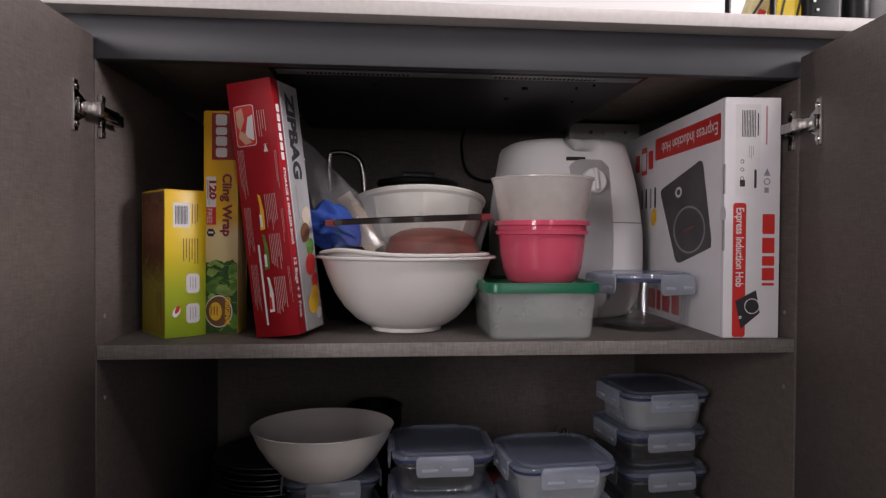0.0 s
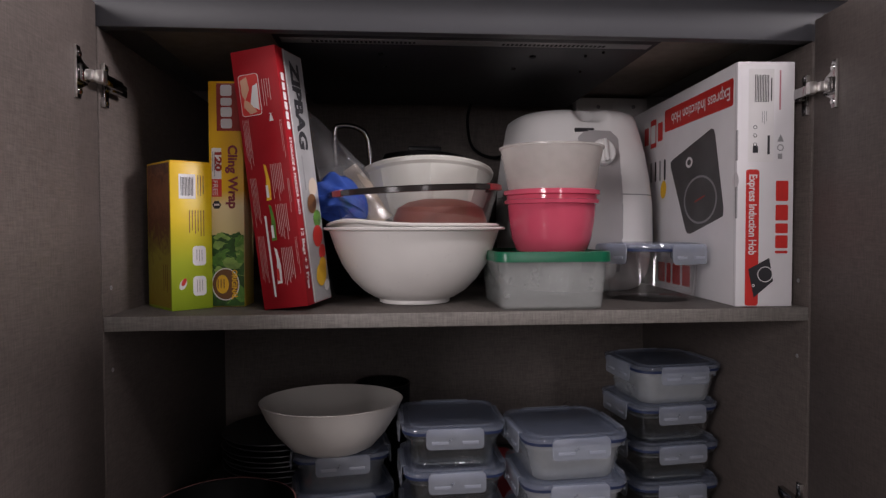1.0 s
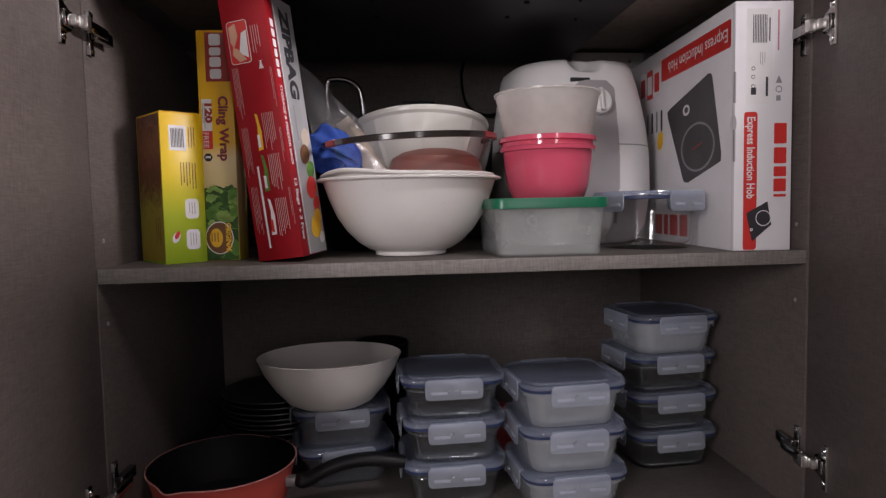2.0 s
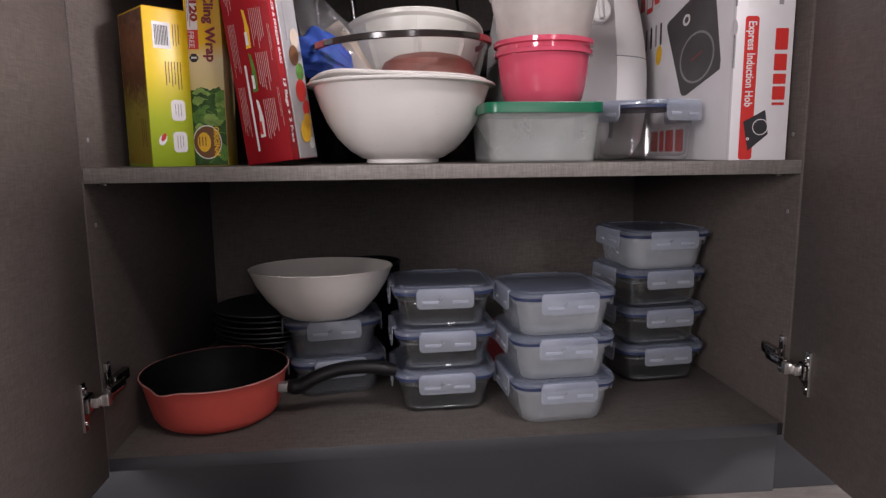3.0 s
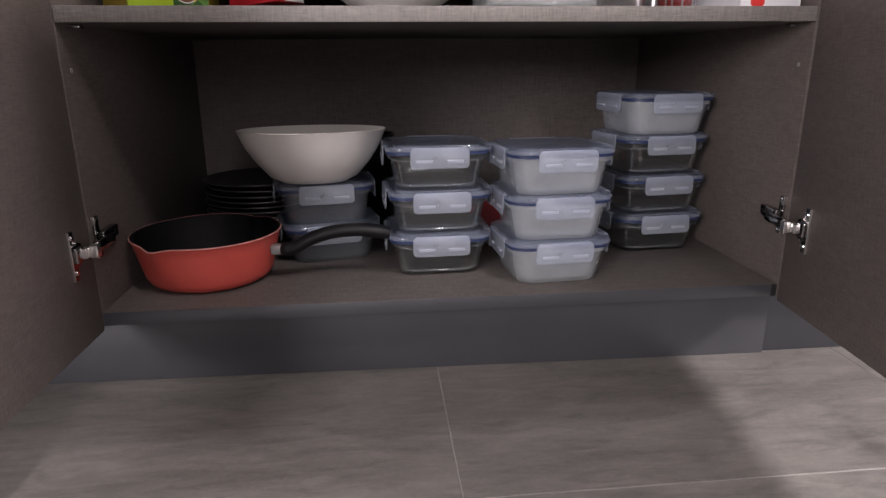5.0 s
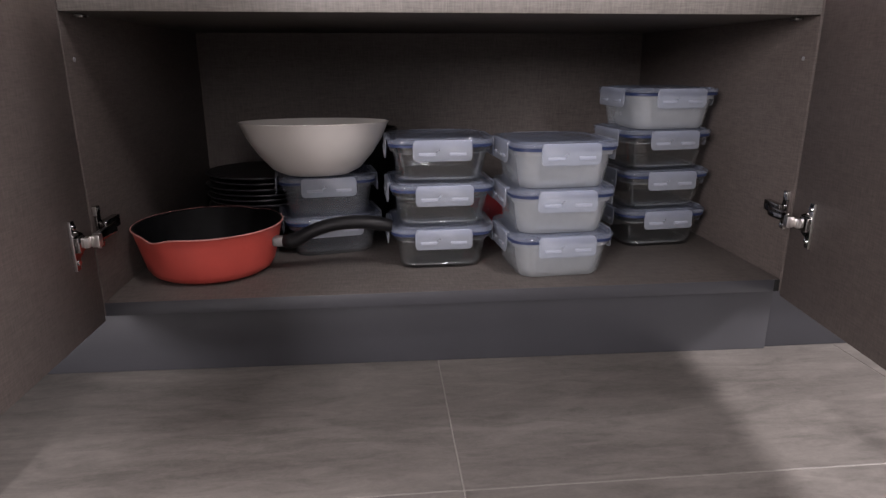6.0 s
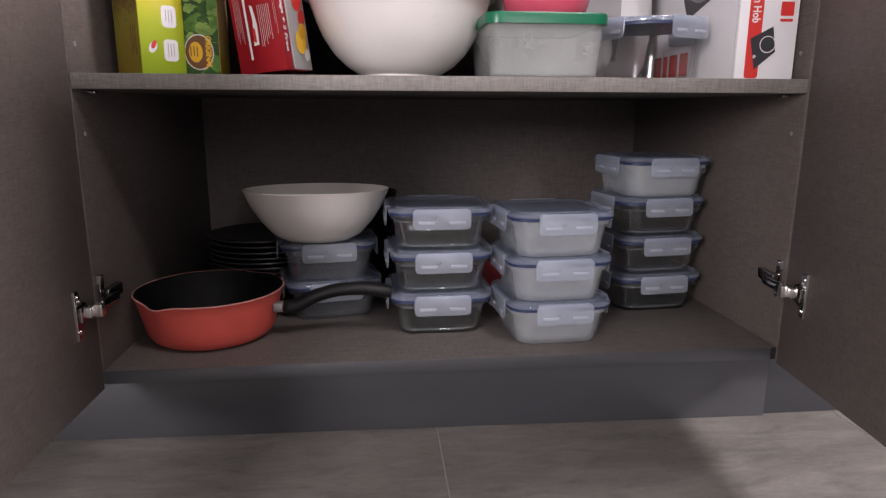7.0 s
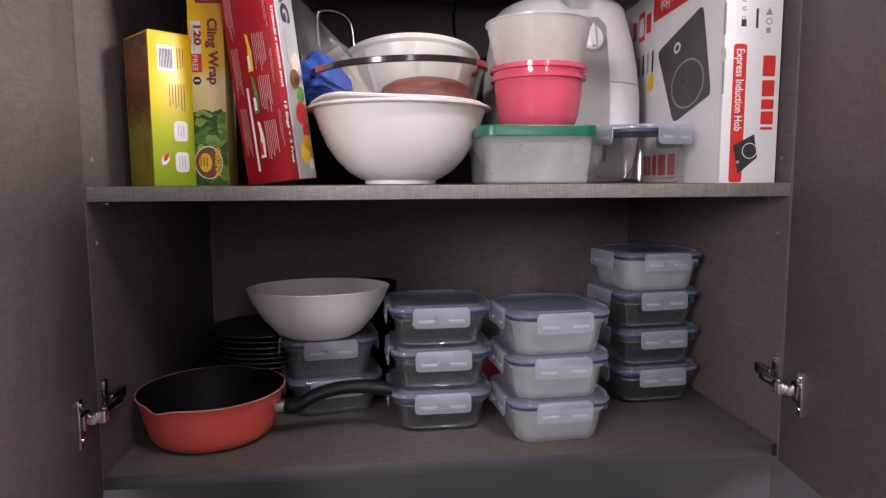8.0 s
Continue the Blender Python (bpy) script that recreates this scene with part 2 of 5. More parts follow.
GLASS = clear("clear_glass", (0.97, 0.98, 0.98), 0.03, haze=0.006, haze_color=(0.86, 0.89, 0.90), thick=0.12, gloss=(0.6, 0.07, 3.0))
# milky stand-in for light refracted along the glass edges
EDGEGLINT = clear("glass_edge_glint", (0.95, 0.97, 0.97), 0.05, haze=0.22, haze_color=(0.86, 0.90, 0.92), gloss=(0.5, 0.15, 2.0))
GLASSTHIN = clear("clear_plastic", (0.99, 0.99, 0.99), 0.03, haze=0.004, gloss=(0.5, 0.04, 4.0))
FROST = clear("frosted_plastic", (0.94, 0.96, 0.985), 0.10, haze=0.32, gloss=(0.5, 0.08, 3.0), haze_color=(0.94, 0.98, 1.0))
MILK = clear("milky_plastic", (0.94, 0.92, 0.90), 0.25, haze=0.48, haze_color=(0.92, 0.89, 0.86))
TUB = clear("clouded_plastic", (0.97, 0.98, 0.98), 0.12, haze=0.26, haze_color=(0.94, 0.96, 0.95))
# frosted plastic again, its colour dimmed for the shade that stack stands in
SHADEFROST = clear("shaded_frosted_plastic", (0.90, 0.93, 0.95), 0.14, haze=0.14, haze_color=(0.70, 0.73, 0.78), gloss=(0.5, 0.06, 3.0))
LID = clear("lid_plastic", (0.91, 0.94, 0.985), 0.10, haze=0.24, haze_color=(0.72, 0.80, 0.97), gloss=(0.55, 0.07, 3.0))
CLIP = clear("clip_plastic", (0.92, 0.94, 0.98), 0.28, haze=0.25, haze_color=(0.82, 0.87, 0.96))
RIB = clear("rib_plastic", (0.90, 0.93, 0.97), 0.2, haze=0.36, haze_color=(0.86, 0.89, 0.96))
SEAL = plain("blue_silicone", (0.018, 0.030, 0.085), 0.45, vary=0.08)
YELLOWBOX = printed("yellow_lime_card", [(0.0, (0.30, 0.43, 0.02)), (0.32, (0.42, 0.50, 0.03)), (0.6, (0.75, 0.55, 0.015)), (1.0, (0.80, 0.50, 0.01))], 2, 0.195)
FOODPRINT = printed("food_picture", [(0.0, (0.35, 0.25, 0.02)), (0.35, (0.40, 0.35, 0.05)), (0.55, (0.16, 0.06, 0.03)), (0.8, (0.34, 0.15, 0.08)), (1.0, (0.12, 0.04, 0.02))], 2, 0.195, vary=0.5, size=70)
GLADBOX = printed("yellow_card", [(0.0, (0.50, 0.38, 0.02)), (0.45, (0.85, 0.72, 0.40)), (0.52, (0.83, 0.50, 0.01)), (1.0, (0.80, 0.44, 0.01))], 2, 0.305)


# ---- building helpers ----
def part(name, bm, mat, parent=None, label="", smooth=35):
    bmesh.ops.recalc_face_normals(bm, faces=bm.faces)
    me = bpy.data.meshes.new(name)
    bm.to_mesh(me)
    bm.free()
    me.materials.append(mat)
    if smooth:
        me.polygons.foreach_set("use_smooth", [True] * len(me.polygons))
        me.set_sharp_from_angle(angle=radians(smooth))
    ob = new(name, me)
    if parent is not None:
        ob.parent = parent
    return tagged(ob, label)


def thing(name, m, label, category, group="", kind=""):
    ob = new(name)
    ob.empty_display_size = 0.02
    ob.matrix_world = m
    return tagged(ob, label, category, group, kind)


def box(x0, x1, y0, y1, z0, z1, bevel=0.0, bm=None, segments=2, m=None):
    own = bmesh.new()
    bmesh.ops.create_cube(own, size=1.0)
    for v in own.verts:
        v.co = Vector(((x0 + x1) / 2 + v.co.x * (x1 - x0), (y0 + y1) / 2 + v.co.y * (y1 - y0), (z0 + z1) / 2 + v.co.z * (z1 - z0)))
    if bevel:
        bmesh.ops.bevel(own, geom=list(own.edges), offset=bevel, segments=segments, affect="EDGES", profile=0.5)
    return merged(own, bm, m)


def merged(own, bm, m=None):
    if m is not None:
        own.transform(m)
    if bm is None:
        return own
    me = bpy.data.meshes.new("tmp")
    own.to_mesh(me)
    own.free()
    bm.from_mesh(me)
    bpy.data.meshes.remove(me)
    return bm


def loft(rings, cap_start=True, cap_end=True, bm=None, m=None, loop=False):
    own = bmesh.new()
    vs = [[own.verts.new(p) for p in ring] for ring in rings]
    n = len(vs[0])
    pairs = list(zip(vs, vs[1:])) + ([(vs[-1], vs[0])] if loop else [])
    for a, b in pairs:
        for i in range(n):
            j = (i + 1) % n
            own.faces.new((a[i], a[j], b[j], b[i]))
    if not loop:
        if cap_start:
            own.faces.new(list(reversed(vs[0])))
        if cap_end:
            own.faces.new(vs[-1])
    return merged(own, bm, m)


def circle(r, z, n=64, cx=0.0, cy=0.0):
    return [Vector((cx + r * math.cos(2 * math.pi * i / n), cy + r * math.sin(2 * math.pi * i / n), z)) for i in range(n)]


def rrect(w, d, r, z, n=6):
    pts = []
    for k, (sx, sy) in enumerate(((1, 1), (-1, 1), (-1, -1), (1, -1))):
        for i in range(n + 1):
            a = math.pi / 2 * (k + i / n)
            pts.append(Vector((sx * (w / 2 - r) + r * math.cos(a), sy * (d / 2 - r) + r * math.sin(a), z)))
    return pts


def lathe(profile, n=64, bm=None, m=None, loop=False):
    return loft([circle(max(r, 0.0004), z, n) for r, z in profile], True, True, bm, m, loop)


def tube(points, radius, n=10, bm=None, m=None, flat=1.0):
    """A rod along points; radius may be one number or one for each point."""
    pts = [Vector(p) for p in points]
    rs = radius if isinstance(radius, (list, tuple)) else [radius] * len(pts)
    rings, up = [], Vector((0, 0, 1))
    for i, p in enumerate(pts):
        d = (pts[min(i + 1, len(pts) - 1)] - pts[max(i - 1, 0)]).normalized()
        if abs(d.dot(up)) > 0.95:
            up = Vector((1, 0, 0)) if abs(d.x) < 0.9 else Vector((0, 1, 0))
        s = d.cross(up).normalized()
        t = s.cross(d).normalized()
        up = t
        rings.append([p + float(rs[i]) * (math.cos(2 * math.pi * k / n) * s + flat * math.sin(2 * math.pi * k / n) * t) for k in range(n)])
    return loft(rings, True, True, bm, m)


def curve_points(points, steps=8):
    """Catmull-Rom through points."""
    p = [Vector(points[0])] + [Vector(q) for q in points] + [Vector(points[-1])]
    out = []
    for i in range(1, len(p) - 2):
        for k in range(steps):
            t = k / steps
            a, b, c, d = p[i - 1], p[i], p[i + 1], p[i + 2]
            out.append(0.5 * ((2 * b) + (c - a) * t + (2 * a - 5 * b + 4 * c - d) * t * t + (3 * b - a - 3 * c + d) * t ** 3))
    return out + [p[-2]]


def face_frame(w, d, h, side):
    """Maps (u, v, out) onto a face of a box standing on the origin, u to the right and v up as one looks at it."""
    o, u, v, n = {
        "front": ((-w / 2, -d / 2, 0), (1, 0, 0), (0, 0, 1), (0, -1, 0)),
        "left": ((-w / 2, d / 2, 0), (0, -1, 0), (0, 0, 1), (-1, 0, 0)),
        "right": ((w / 2, -d / 2, 0), (0, 1, 0), (0, 0, 1), (1, 0, 0)),
        "top": ((-w / 2, -d / 2, h), (1, 0, 0), (0, 1, 0), (0, 0, 1)),
    }[side]
    m = Matrix.Identity(4)
    for k, c in enumerate((u, v, n, o)):
        m.col[k][:3] = c
    return m


def flat(points, f, level=1):
    bm = bmesh.new()
    bm.faces.new([bm.verts.new(f @ Vector((u, v, 0.0003 * level))) for u, v in points])
    return bm


def patch(u0, v0, u1, v1, r=0.0):
    w, h = u1 - u0, v1 - v0
    if not r:
        return [(u0, v0), (u1, v0), (u1, v1), (u0, v1)]
    return [((u0 + u1) / 2 + p.x, (v0 + v1) / 2 + p.y) for p in rrect(w, h, r, 0, 5)]


def disc(u, v, r, n=32, squash=1.0, turn=0.0):
    c, s = math.cos(turn), math.sin(turn)
    return [(u + r * (c * math.cos(a) - s * squash * math.sin(a)), v + r * (s * math.cos(a) + c * squash * math.sin(a))) for a in (2 * math.pi * i / n for i in range(n))]


def ring(u, v, r0, r1, f, level=1, n=40):
    bm = bmesh.new()
    a = [bm.verts.new(f @ Vector((p[0], p[1], 0.0003 * level))) for p in disc(u, v, r0, n)]
    b = [bm.verts.new(f @ Vector((p[0], p[1], 0.0003 * level))) for p in disc(u, v, r1, n)]
    for i in range(n):
        bm.faces.new((a[i], a[(i + 1) % n], b[(i + 1) % n], b[i]))
    return bm


def words(name, text, u, v, size, turn, f, mat, parent, level=2, fit=0.0, bold=0.0, up=0.0):
    """Lettering on a face; (u, v) is the middle, turn in degrees, fit the length it takes up."""
    cu = bpy.data.curves.new("tmp", "FONT")
    cu.body, cu.size, cu.align_x, cu.align_y, cu.offset, cu.resolution_u = text, size, "CENTER", "CENTER", bold, 3
    tmp = new("tmp", cu)
    bpy.context.view_layer.update()
    me = bpy.data.meshes.new_from_object(tmp.evaluated_get(bpy.context.evaluated_depsgraph_get()))
    bpy.data.objects.remove(tmp)
    bpy.data.curves.remove(cu)
    bm = bmesh.new()
    bm.from_mesh(me)
    bpy.data.meshes.remove(me)
    xs = [q.co.x for q in bm.verts]
    k = fit / (max(xs) - min(xs)) if fit else 1.0
    bm.transform(f @ Matrix.Translation((u, v, 0.0003 * level)) @ Matrix.Rotation(radians(turn), 4, "Z") @ Matrix.Diagonal((k, up or 1.0, 1, 1)))
    return part(name, bm, mat, parent, smooth=0)


def bars(name, u, v, length, pitch, count, f, mat, parent, level=2, upright=True, thick=0.45, ragged=0.3):
    """Lines of unreadable print as plain bars, running down (upright) or across."""
    rng = random.Random(int(1e5 * (u + 3 * v)) + count)
    bm = bmesh.new()
    for i in range(count):
        cut = length * ragged * rng.random()
        a, t = i * pitch, pitch * thick
        pts = patch(u + a, v + cut, u + a + t, v + length) if upright else patch(u, v + a, u + length - cut, v + a + t)
        bm.faces.new([bm.verts.new(f @ Vector((p[0], p[1], 0.0003 * level))) for p in pts])
    return part(name, bm, mat, parent, smooth=0)


# ---- structure ----
SHELF, BASE, BACK, HALF = 0.4845, 0.121, 0.555, 0.45


def slab(name, x0, x1, y0, y1, z0, z1, mat, label, bevel=0.001):
    return tagged(part(name, box(x0, x1, y0, y1, z0, z1, bevel), mat, None), label, name.split("_")[0], "", "structure")


def build_structure():
    slab("wall_backsplash", -2.5, 2.5, 0.62, 0.72, 0.0, 2.5, SPLASH, "white kitchen wall behind the worktop")
    slab("wall_west", -2.6, -2.5, -3.3, 0.72, 0.0, 2.5, UNSEENWALL, "unseen side wall of the kitchen, grey to hold bounce light down")
    bm = bmesh.new()
    for y0, y1, z0, z1 in ((-3.3, -1.44, 0, 2.5), (-0.46, 0.72, 0, 2.5), (-1.44, -0.46, 0, 1.42), (-1.44, -0.46, 1.90, 2.5)):
        box(2.5, 2.6, y0, y1, z0, z1, 0, bm)
    tagged(part("wall_east", bm, UNSEENWALL), "unseen side wall with a window, grey to hold bounce light down", "wall", "", "structure")
    slab("ceiling", -2.6, 2.6, -3.3, 0.72, 2.5, 2.6, UNSEENWALL, "unseen ceiling, grey to hold bounce light down")
    # wall across the room with two tall window openings
    bm = bmesh.new()
    for x0, x1, z0, z1 in ((-2.5, -2.28, 0, 2.5), (-1.62, 0.28, 0, 2.5), (0.82, 2.5, 0, 2.5), (-2.28, -1.62, 0, 0.68), (0.28, 0.82, 0, 0.68), (-2.28, -1.62, 1.82, 2.5), (0.28, 0.82, 1.82, 2.5)):
        box(x0, x1, -3.3, -3.2, z0, z1, 0, bm)
    tagged(part("wall_window_side", bm, UNSEENWALL), "unseen wall with two tall windows, grey to hold bounce light down", "wall", "", "structure")
    # worktop, rail, plinth, neighbouring fronts
    slab("worktop", -2.5, 2.5, -0.03, 0.62, 0.888, 0.9060, COUNTER, "pale speckled worktop with a square front edge", 0.0015)
    slab("top_rail", -2.5, 2.5, 0.0, 0.018, 0.834, 0.8875, GREY, "smooth blue-grey rail under the worktop")
    p = slab("plinth", -2.964, 0.0, 0.0, 0.016, 0.0, 0.1025, GREY, "smooth blue-grey plinth board on the tiles")
    p.matrix_world = pose(0.4640, 0.031, 0.0, 0, 0, -1.1)
    slab("plinth", 0.4645, 2.5, 0.0365, 0.0525, 0.0, 0.1025, GREY, "smooth blue-grey plinth board on the tiles")
    for s in (-1, 1):
        x0, x1 = sorted((s * 0.4695, s * 2.5))
        slab("front_panel", x0, x1, 0.0, 0.018, 0.1015, 0.832, GREY, "plain grey front of the neighbouring cabinets")


def build_cabinet():
    cab = thing("base_cabinet", pose(0, 0, 0), "open dark linen-textured kitchen base cabinet under a hob", "cabinet")
    for s in (-1, 1):
        x0, x1 = sorted((s * HALF, s * (HALF + 0.016)))
        side = part("side_panel", box(x0, x1, 0.0, BACK + 0.008, 0.1030, 0.8335, 0.0008), BOARD, cab)
        for z in (0.415, 0.518):
            for y in (0.022,):
                m = Matrix.Translation((s * (HALF - 0.0002), y, z)) @ Matrix.Rotation(radians(90), 4, "Y")
                part("peg_hole", lathe([(0.0028, -0.0004), (0.0028, 0.0006), (0.0016, 0.0006), (0.0014, -0.0004)], 14, m=m), GREYINK, side, "small pale peg socket")
    part("back_panel", box(-HALF, HALF, BACK, BACK + 0.008, BASE, 0.8865), BOARD, cab)
    part("bottom_panel", box(-HALF, HALF, 0.0, BACK, BASE - 0.018, BASE, 0.0008), FLATBOARD, cab)
    part("edging_notch", box(HALF - 0.0078, HALF - 0.0002, -0.0010, -0.0001, BASE - 0.0176, BASE - 0.0006, 0.0002), SLOT, cab, "dark gap at the end of the edging")
    part("bottom_edging", box(-HALF, HALF - 0.008, -0.0012, -0.0001, BASE - 0.0178, BASE - 0.0004, 0.0003), GREY, cab, "grey edging strip")
    shelf = part("shelf", box(-HALF + 0.001, HALF - 0.001, 0.0, BACK - 0.004, SHELF - 0.018, SHELF, 0.0012), FLATBOARD, cab)
    part("shelf_edging", box(-HALF + 0.001, HALF - 0.001, -0.0014, -0.0001, SHELF - 0.0178, SHELF - 0.0002, 0.0004), EDGE, shelf, "pale linen-print edging")
    for s in (-1, 1):
        part("shelf_peg", box(s * 0.4485 - (0.012 if s > 0 else 0), s * 0.4485 + (0.012 if s < 0 else 0), 0.03, 0.042, SHELF - 0.0225, SHELF - 0.0182, 0.0008), STEEL, cab)
    # raw underside strips of the worktop beside the hob
    for x0, x1 in ((-HALF, -0.26), (0.27, HALF)):
        part("packing_board", box(x0, x1, 0.019, BACK, 0.871, 0.8875, 0.0008), RAW, cab, "raw pale chipboard under the worktop")
    return cab


def build_hob():
    hob = thing("built_in_hob", pose(0, 0, 0.84), "dark metal underside of a built-in hob", "hob")
    tray = part("tray", box(-0.255, 0.265, 0.03, 0.50, 0.0, 0.047, 0.004), HOBMETAL, hob)
    part("front_lip", box(-0.245, 0.255, 0.050, 0.072, -0.0008, 0.0006, 0.0003), STEELDULL, tray, "brushed steel lip")
    for x0, x1 in ((-0.205, -0.065), (0.05, 0.195)):
        bm = bmesh.new()
        n = 24
        for i in range(n):
            a = x0 + (x1 - x0) * i / n
            box(a, a + (x1 - x0) / n * 0.55, 0.058, 0.066, -0.0012, 0.001, 0, bm)
        part("vent_row", bm, SLOT, tray, "row of small dark vent slots", smooth=0)
    for x, y, r in ((0.105, 0.12, 0.0045), (-0.115, 0.12, 0.004), (0.18, 0.11, 0.002), (0.20, 0.09, 0.002), (-0.11, 0.19, 0.003), (0.09, 0.19, 0.0035), (0.20, 0.2, 0.002)):
        part("screw", lathe([(r, 0.001), (r, -0.002), (r * 0.6, -0.003)], 14, m=Matrix.Translation((x, y, 0))), SLOT, tray)
    part("cable", tube(curve_points([(0.06, 0.47, 0.005), (0.055, 0.5, -0.03), (0.07, 0.535, -0.08), (0.11, 0.54, -0.10), (0.15, 0.54, -0.09), (0.2, 0.545, -0.06), (0.26, 0.545, -0.03)]), 0.0032, 10), BLACK, hob, "black rubber mains cable")


def build_socket():
    s = thing("junction_box", pose(0.365, BACK, 0.815), "white plastic junction box on the cabinet back", "socket")
    part("housing", box(-0.077, 0.077, -0.035, 0.0, -0.05, 0.05, 0.004), FRYER, s)
    part("cover", box(0.001, 0.076, -0.0375, -0.0352, -0.048, 0.048, 0.001), FRYER, s)
    for x in (-0.03, 0.045):
        part("screw", lathe([(0.004, 0), (0.004, 0.0015), (0.003, 0.002)], 14, m=Matrix.Translation((x, -0.035 if x < 0 else -0.0375, 0.03)) @ Matrix.Rotation(radians(90), 4, "X")), GREYINK, s)


def build_door(side, turn):
    """A door opened to a right angle; its hinge edge is at the origin, its inner face towards the opening."""
    d = thing("cabinet_door", pose(side * (HALF + 0.0), -0.004, 0.098, 0, 0, turn), "open dark linen-textured cabinet door", "cabinet door", "doors of the base cabinet")
    x0, x1 = sorted((0.0, side * 0.018))
    part("door_panel", box(x0, x1, -0.448, 0.0, 0.0, 0.762, 0.0009), BOARD, d)
    for z, lift in ((0.669, -0.002), (0.112, 0.007)):
        build_hinge(d, side, z, lift)
    return d


def build_hinge(door, side, z, lift=0.0):
    """A concealed hinge: winged plate and cup on the door, arm, and mounting plate on the cabinet side."""
    s = side
    bm = bmesh.new()
    out = []
    for y, zz in ((-0.052, -0.029), (-0.043, -0.029), (-0.040, -0.016), (-0.026, -0.010), (-0.026, 0.010), (-0.040, 0.016), (-0.043, 0.029), (-0.052, 0.029)):
        out.append((y, zz))
    rings = [[Vector((-s * x, y, z + zz)) for y, zz in out] for x in (-0.0002, 0.0022)]
    loft(rings, bm=bm)
    h = part("hinge", bm, POLISHED, door, "bright steel concealed hinge")
    # bright strips put in where the plate edges catch the room's light
    part("lit_plate_edge", box(*sorted((0.0, -s * 0.0030)), -0.0537, -0.0521, z - 0.0292, z + 0.0292, 0.0005), LITSTEEL, h)
    part("hinge_cup", box(*sorted((-s * 0.0015, -s * 0.0065)), -0.0475, -0.0300, z - 0.0095, z + 0.0095, 0.002), POLISHED, h)
    for x0, x1, y0, y1, half in ((0.0040, 0.0120, -0.0370, -0.0260, 0.0062), (0.0110, 0.0205, -0.0285, -0.0180, 0.0076)):
        part("hinge_arm", box(*sorted((-s * x0, -s * x1)), y0, y1, z - half, z + half, 0.0014), LITSTEEL, h)
    bm = bmesh.new()
    box(*sorted((-s * 0.0005, -s * 0.004)), 0.010, 0.022, z + lift - 0.026, z + lift + 0.026, 0.001, bm)
    box(*sorted((-s * 0.004, -s * 0.013)), 0.012, 0.054, z + lift - 0.0075, z + lift + 0.0075, 0.0015, bm)
    box(*sorted((-s * 0.012, -s * 0.0185)), -0.0190, 0.030, z + lift * 0.5 - 0.0066, z + lift * 0.5 + 0.0066, 0.0015, bm)
    part("mounting_plate", bm, POLISHED, h)
    for dz in (-0.0205, 0.0205):
        part("lit_plate_edge", box(*sorted((-s * 0.0006, -s * 0.0050)), 0.0086, 0.0099, z + lift + dz - 0.0055, z + lift + dz + 0.0055, 0.0004), LITSTEEL, h)
    for dz in (-0.021, 0.021):
        part("screw", lathe([(0.0036, 0), (0.0036, 0.0012), (0.002, 0.0016)], 14, m=Matrix.Translation((-s * 0.004, 0.016, z + lift + dz)) @ Matrix.Rotation(radians(-s * 90), 4, "Y")), CHROME, h)
        part("screw", lathe([(0.0034, 0), (0.0034, 0.0012), (0.002, 0.0016)], 14, m=Matrix.Translation((-s * 0.0022, -0.045, z + dz)) @ Matrix.Rotation(radians(-s * 90), 4, "Y")), CHROME, h)


build_structure()
build_cabinet()
build_hob()
build_socket()
build_door(-1, -1.0)
build_door(1, -6.0)


# ---- upper shelf: cartons ----
def carton(name, w, d, h, m, mat, label):
    c = thing(name, m, label, "carton")
    part("carton_body", box(-w / 2, w / 2, -d / 2, d / 2, 0, h, 0.0008), mat, c)
    return c


def build_yellow_carton():
    w, d, h = 0.055, 0.080, 0.1945
    c = carton("cling_film_carton", w, d, h, pose(-0.3885, 0.0923, SHELF, 0, 0, 39.8), YELLOWBOX, "yellow and lime-green printed cardboard carton with a barcode")
    f = face_frame(w, d, h, "front")
    part("barcode_label", flat(patch(0.011, 0.146, 0.033, 0.178), f), WHITEINK, c, smooth=0)
    bars("barcode", 0.0135, 0.150, 0.024, 0.0019, 9, f, INK, c, 2, True, 0.5, 0.0)
    bars("small_print", 0.036, 0.147, 0.030, 0.0035, 3, f, BROWNINK, c, 1, True, 0.3)
    bars("small_print", 0.024, 0.095, 0.036, 0.0038, 6, f, BROWNINK, c, 1, True, 0.3)
    for v in (0.058, 0.018):
        part("stamp_label", flat(patch(0.028, v, 0.046, v + 0.026, 0.005), f), WHITEINK, c, smooth=0)
        bars("stamp_mark", 0.033, v + 0.005, 0.016, 0.0035, 3, f, GREYINK, c, 2, True, 0.25)
    part("logo", flat(disc(0.015, 0.034, 0.0075, 20, 0.6, 1.1), f), WHITEINK, c, smooth=0)
    part("logo", flat(disc(0.016, 0.037, 0.0055, 20, 0.5, 1.1), f, 2), REDINK, c, smooth=0)
    l = face_frame(w, d, h, "left")
    part("food_picture", flat(patch(0.003, 0.004, d - 0.002, h - 0.002), l), FOODPRINT, c, smooth=0)
    bars("small_print", 0.055, 0.02, 0.04, 0.006, 3, l, BROWNINK, c, 2, True, 0.3)
    part("flap", box(-w / 2 + 0.001, w / 2 - 0.001, -d / 2 - 0.0004, d / 2, h, h + 0.0008, 0.0003), YELLOWBOX, c)


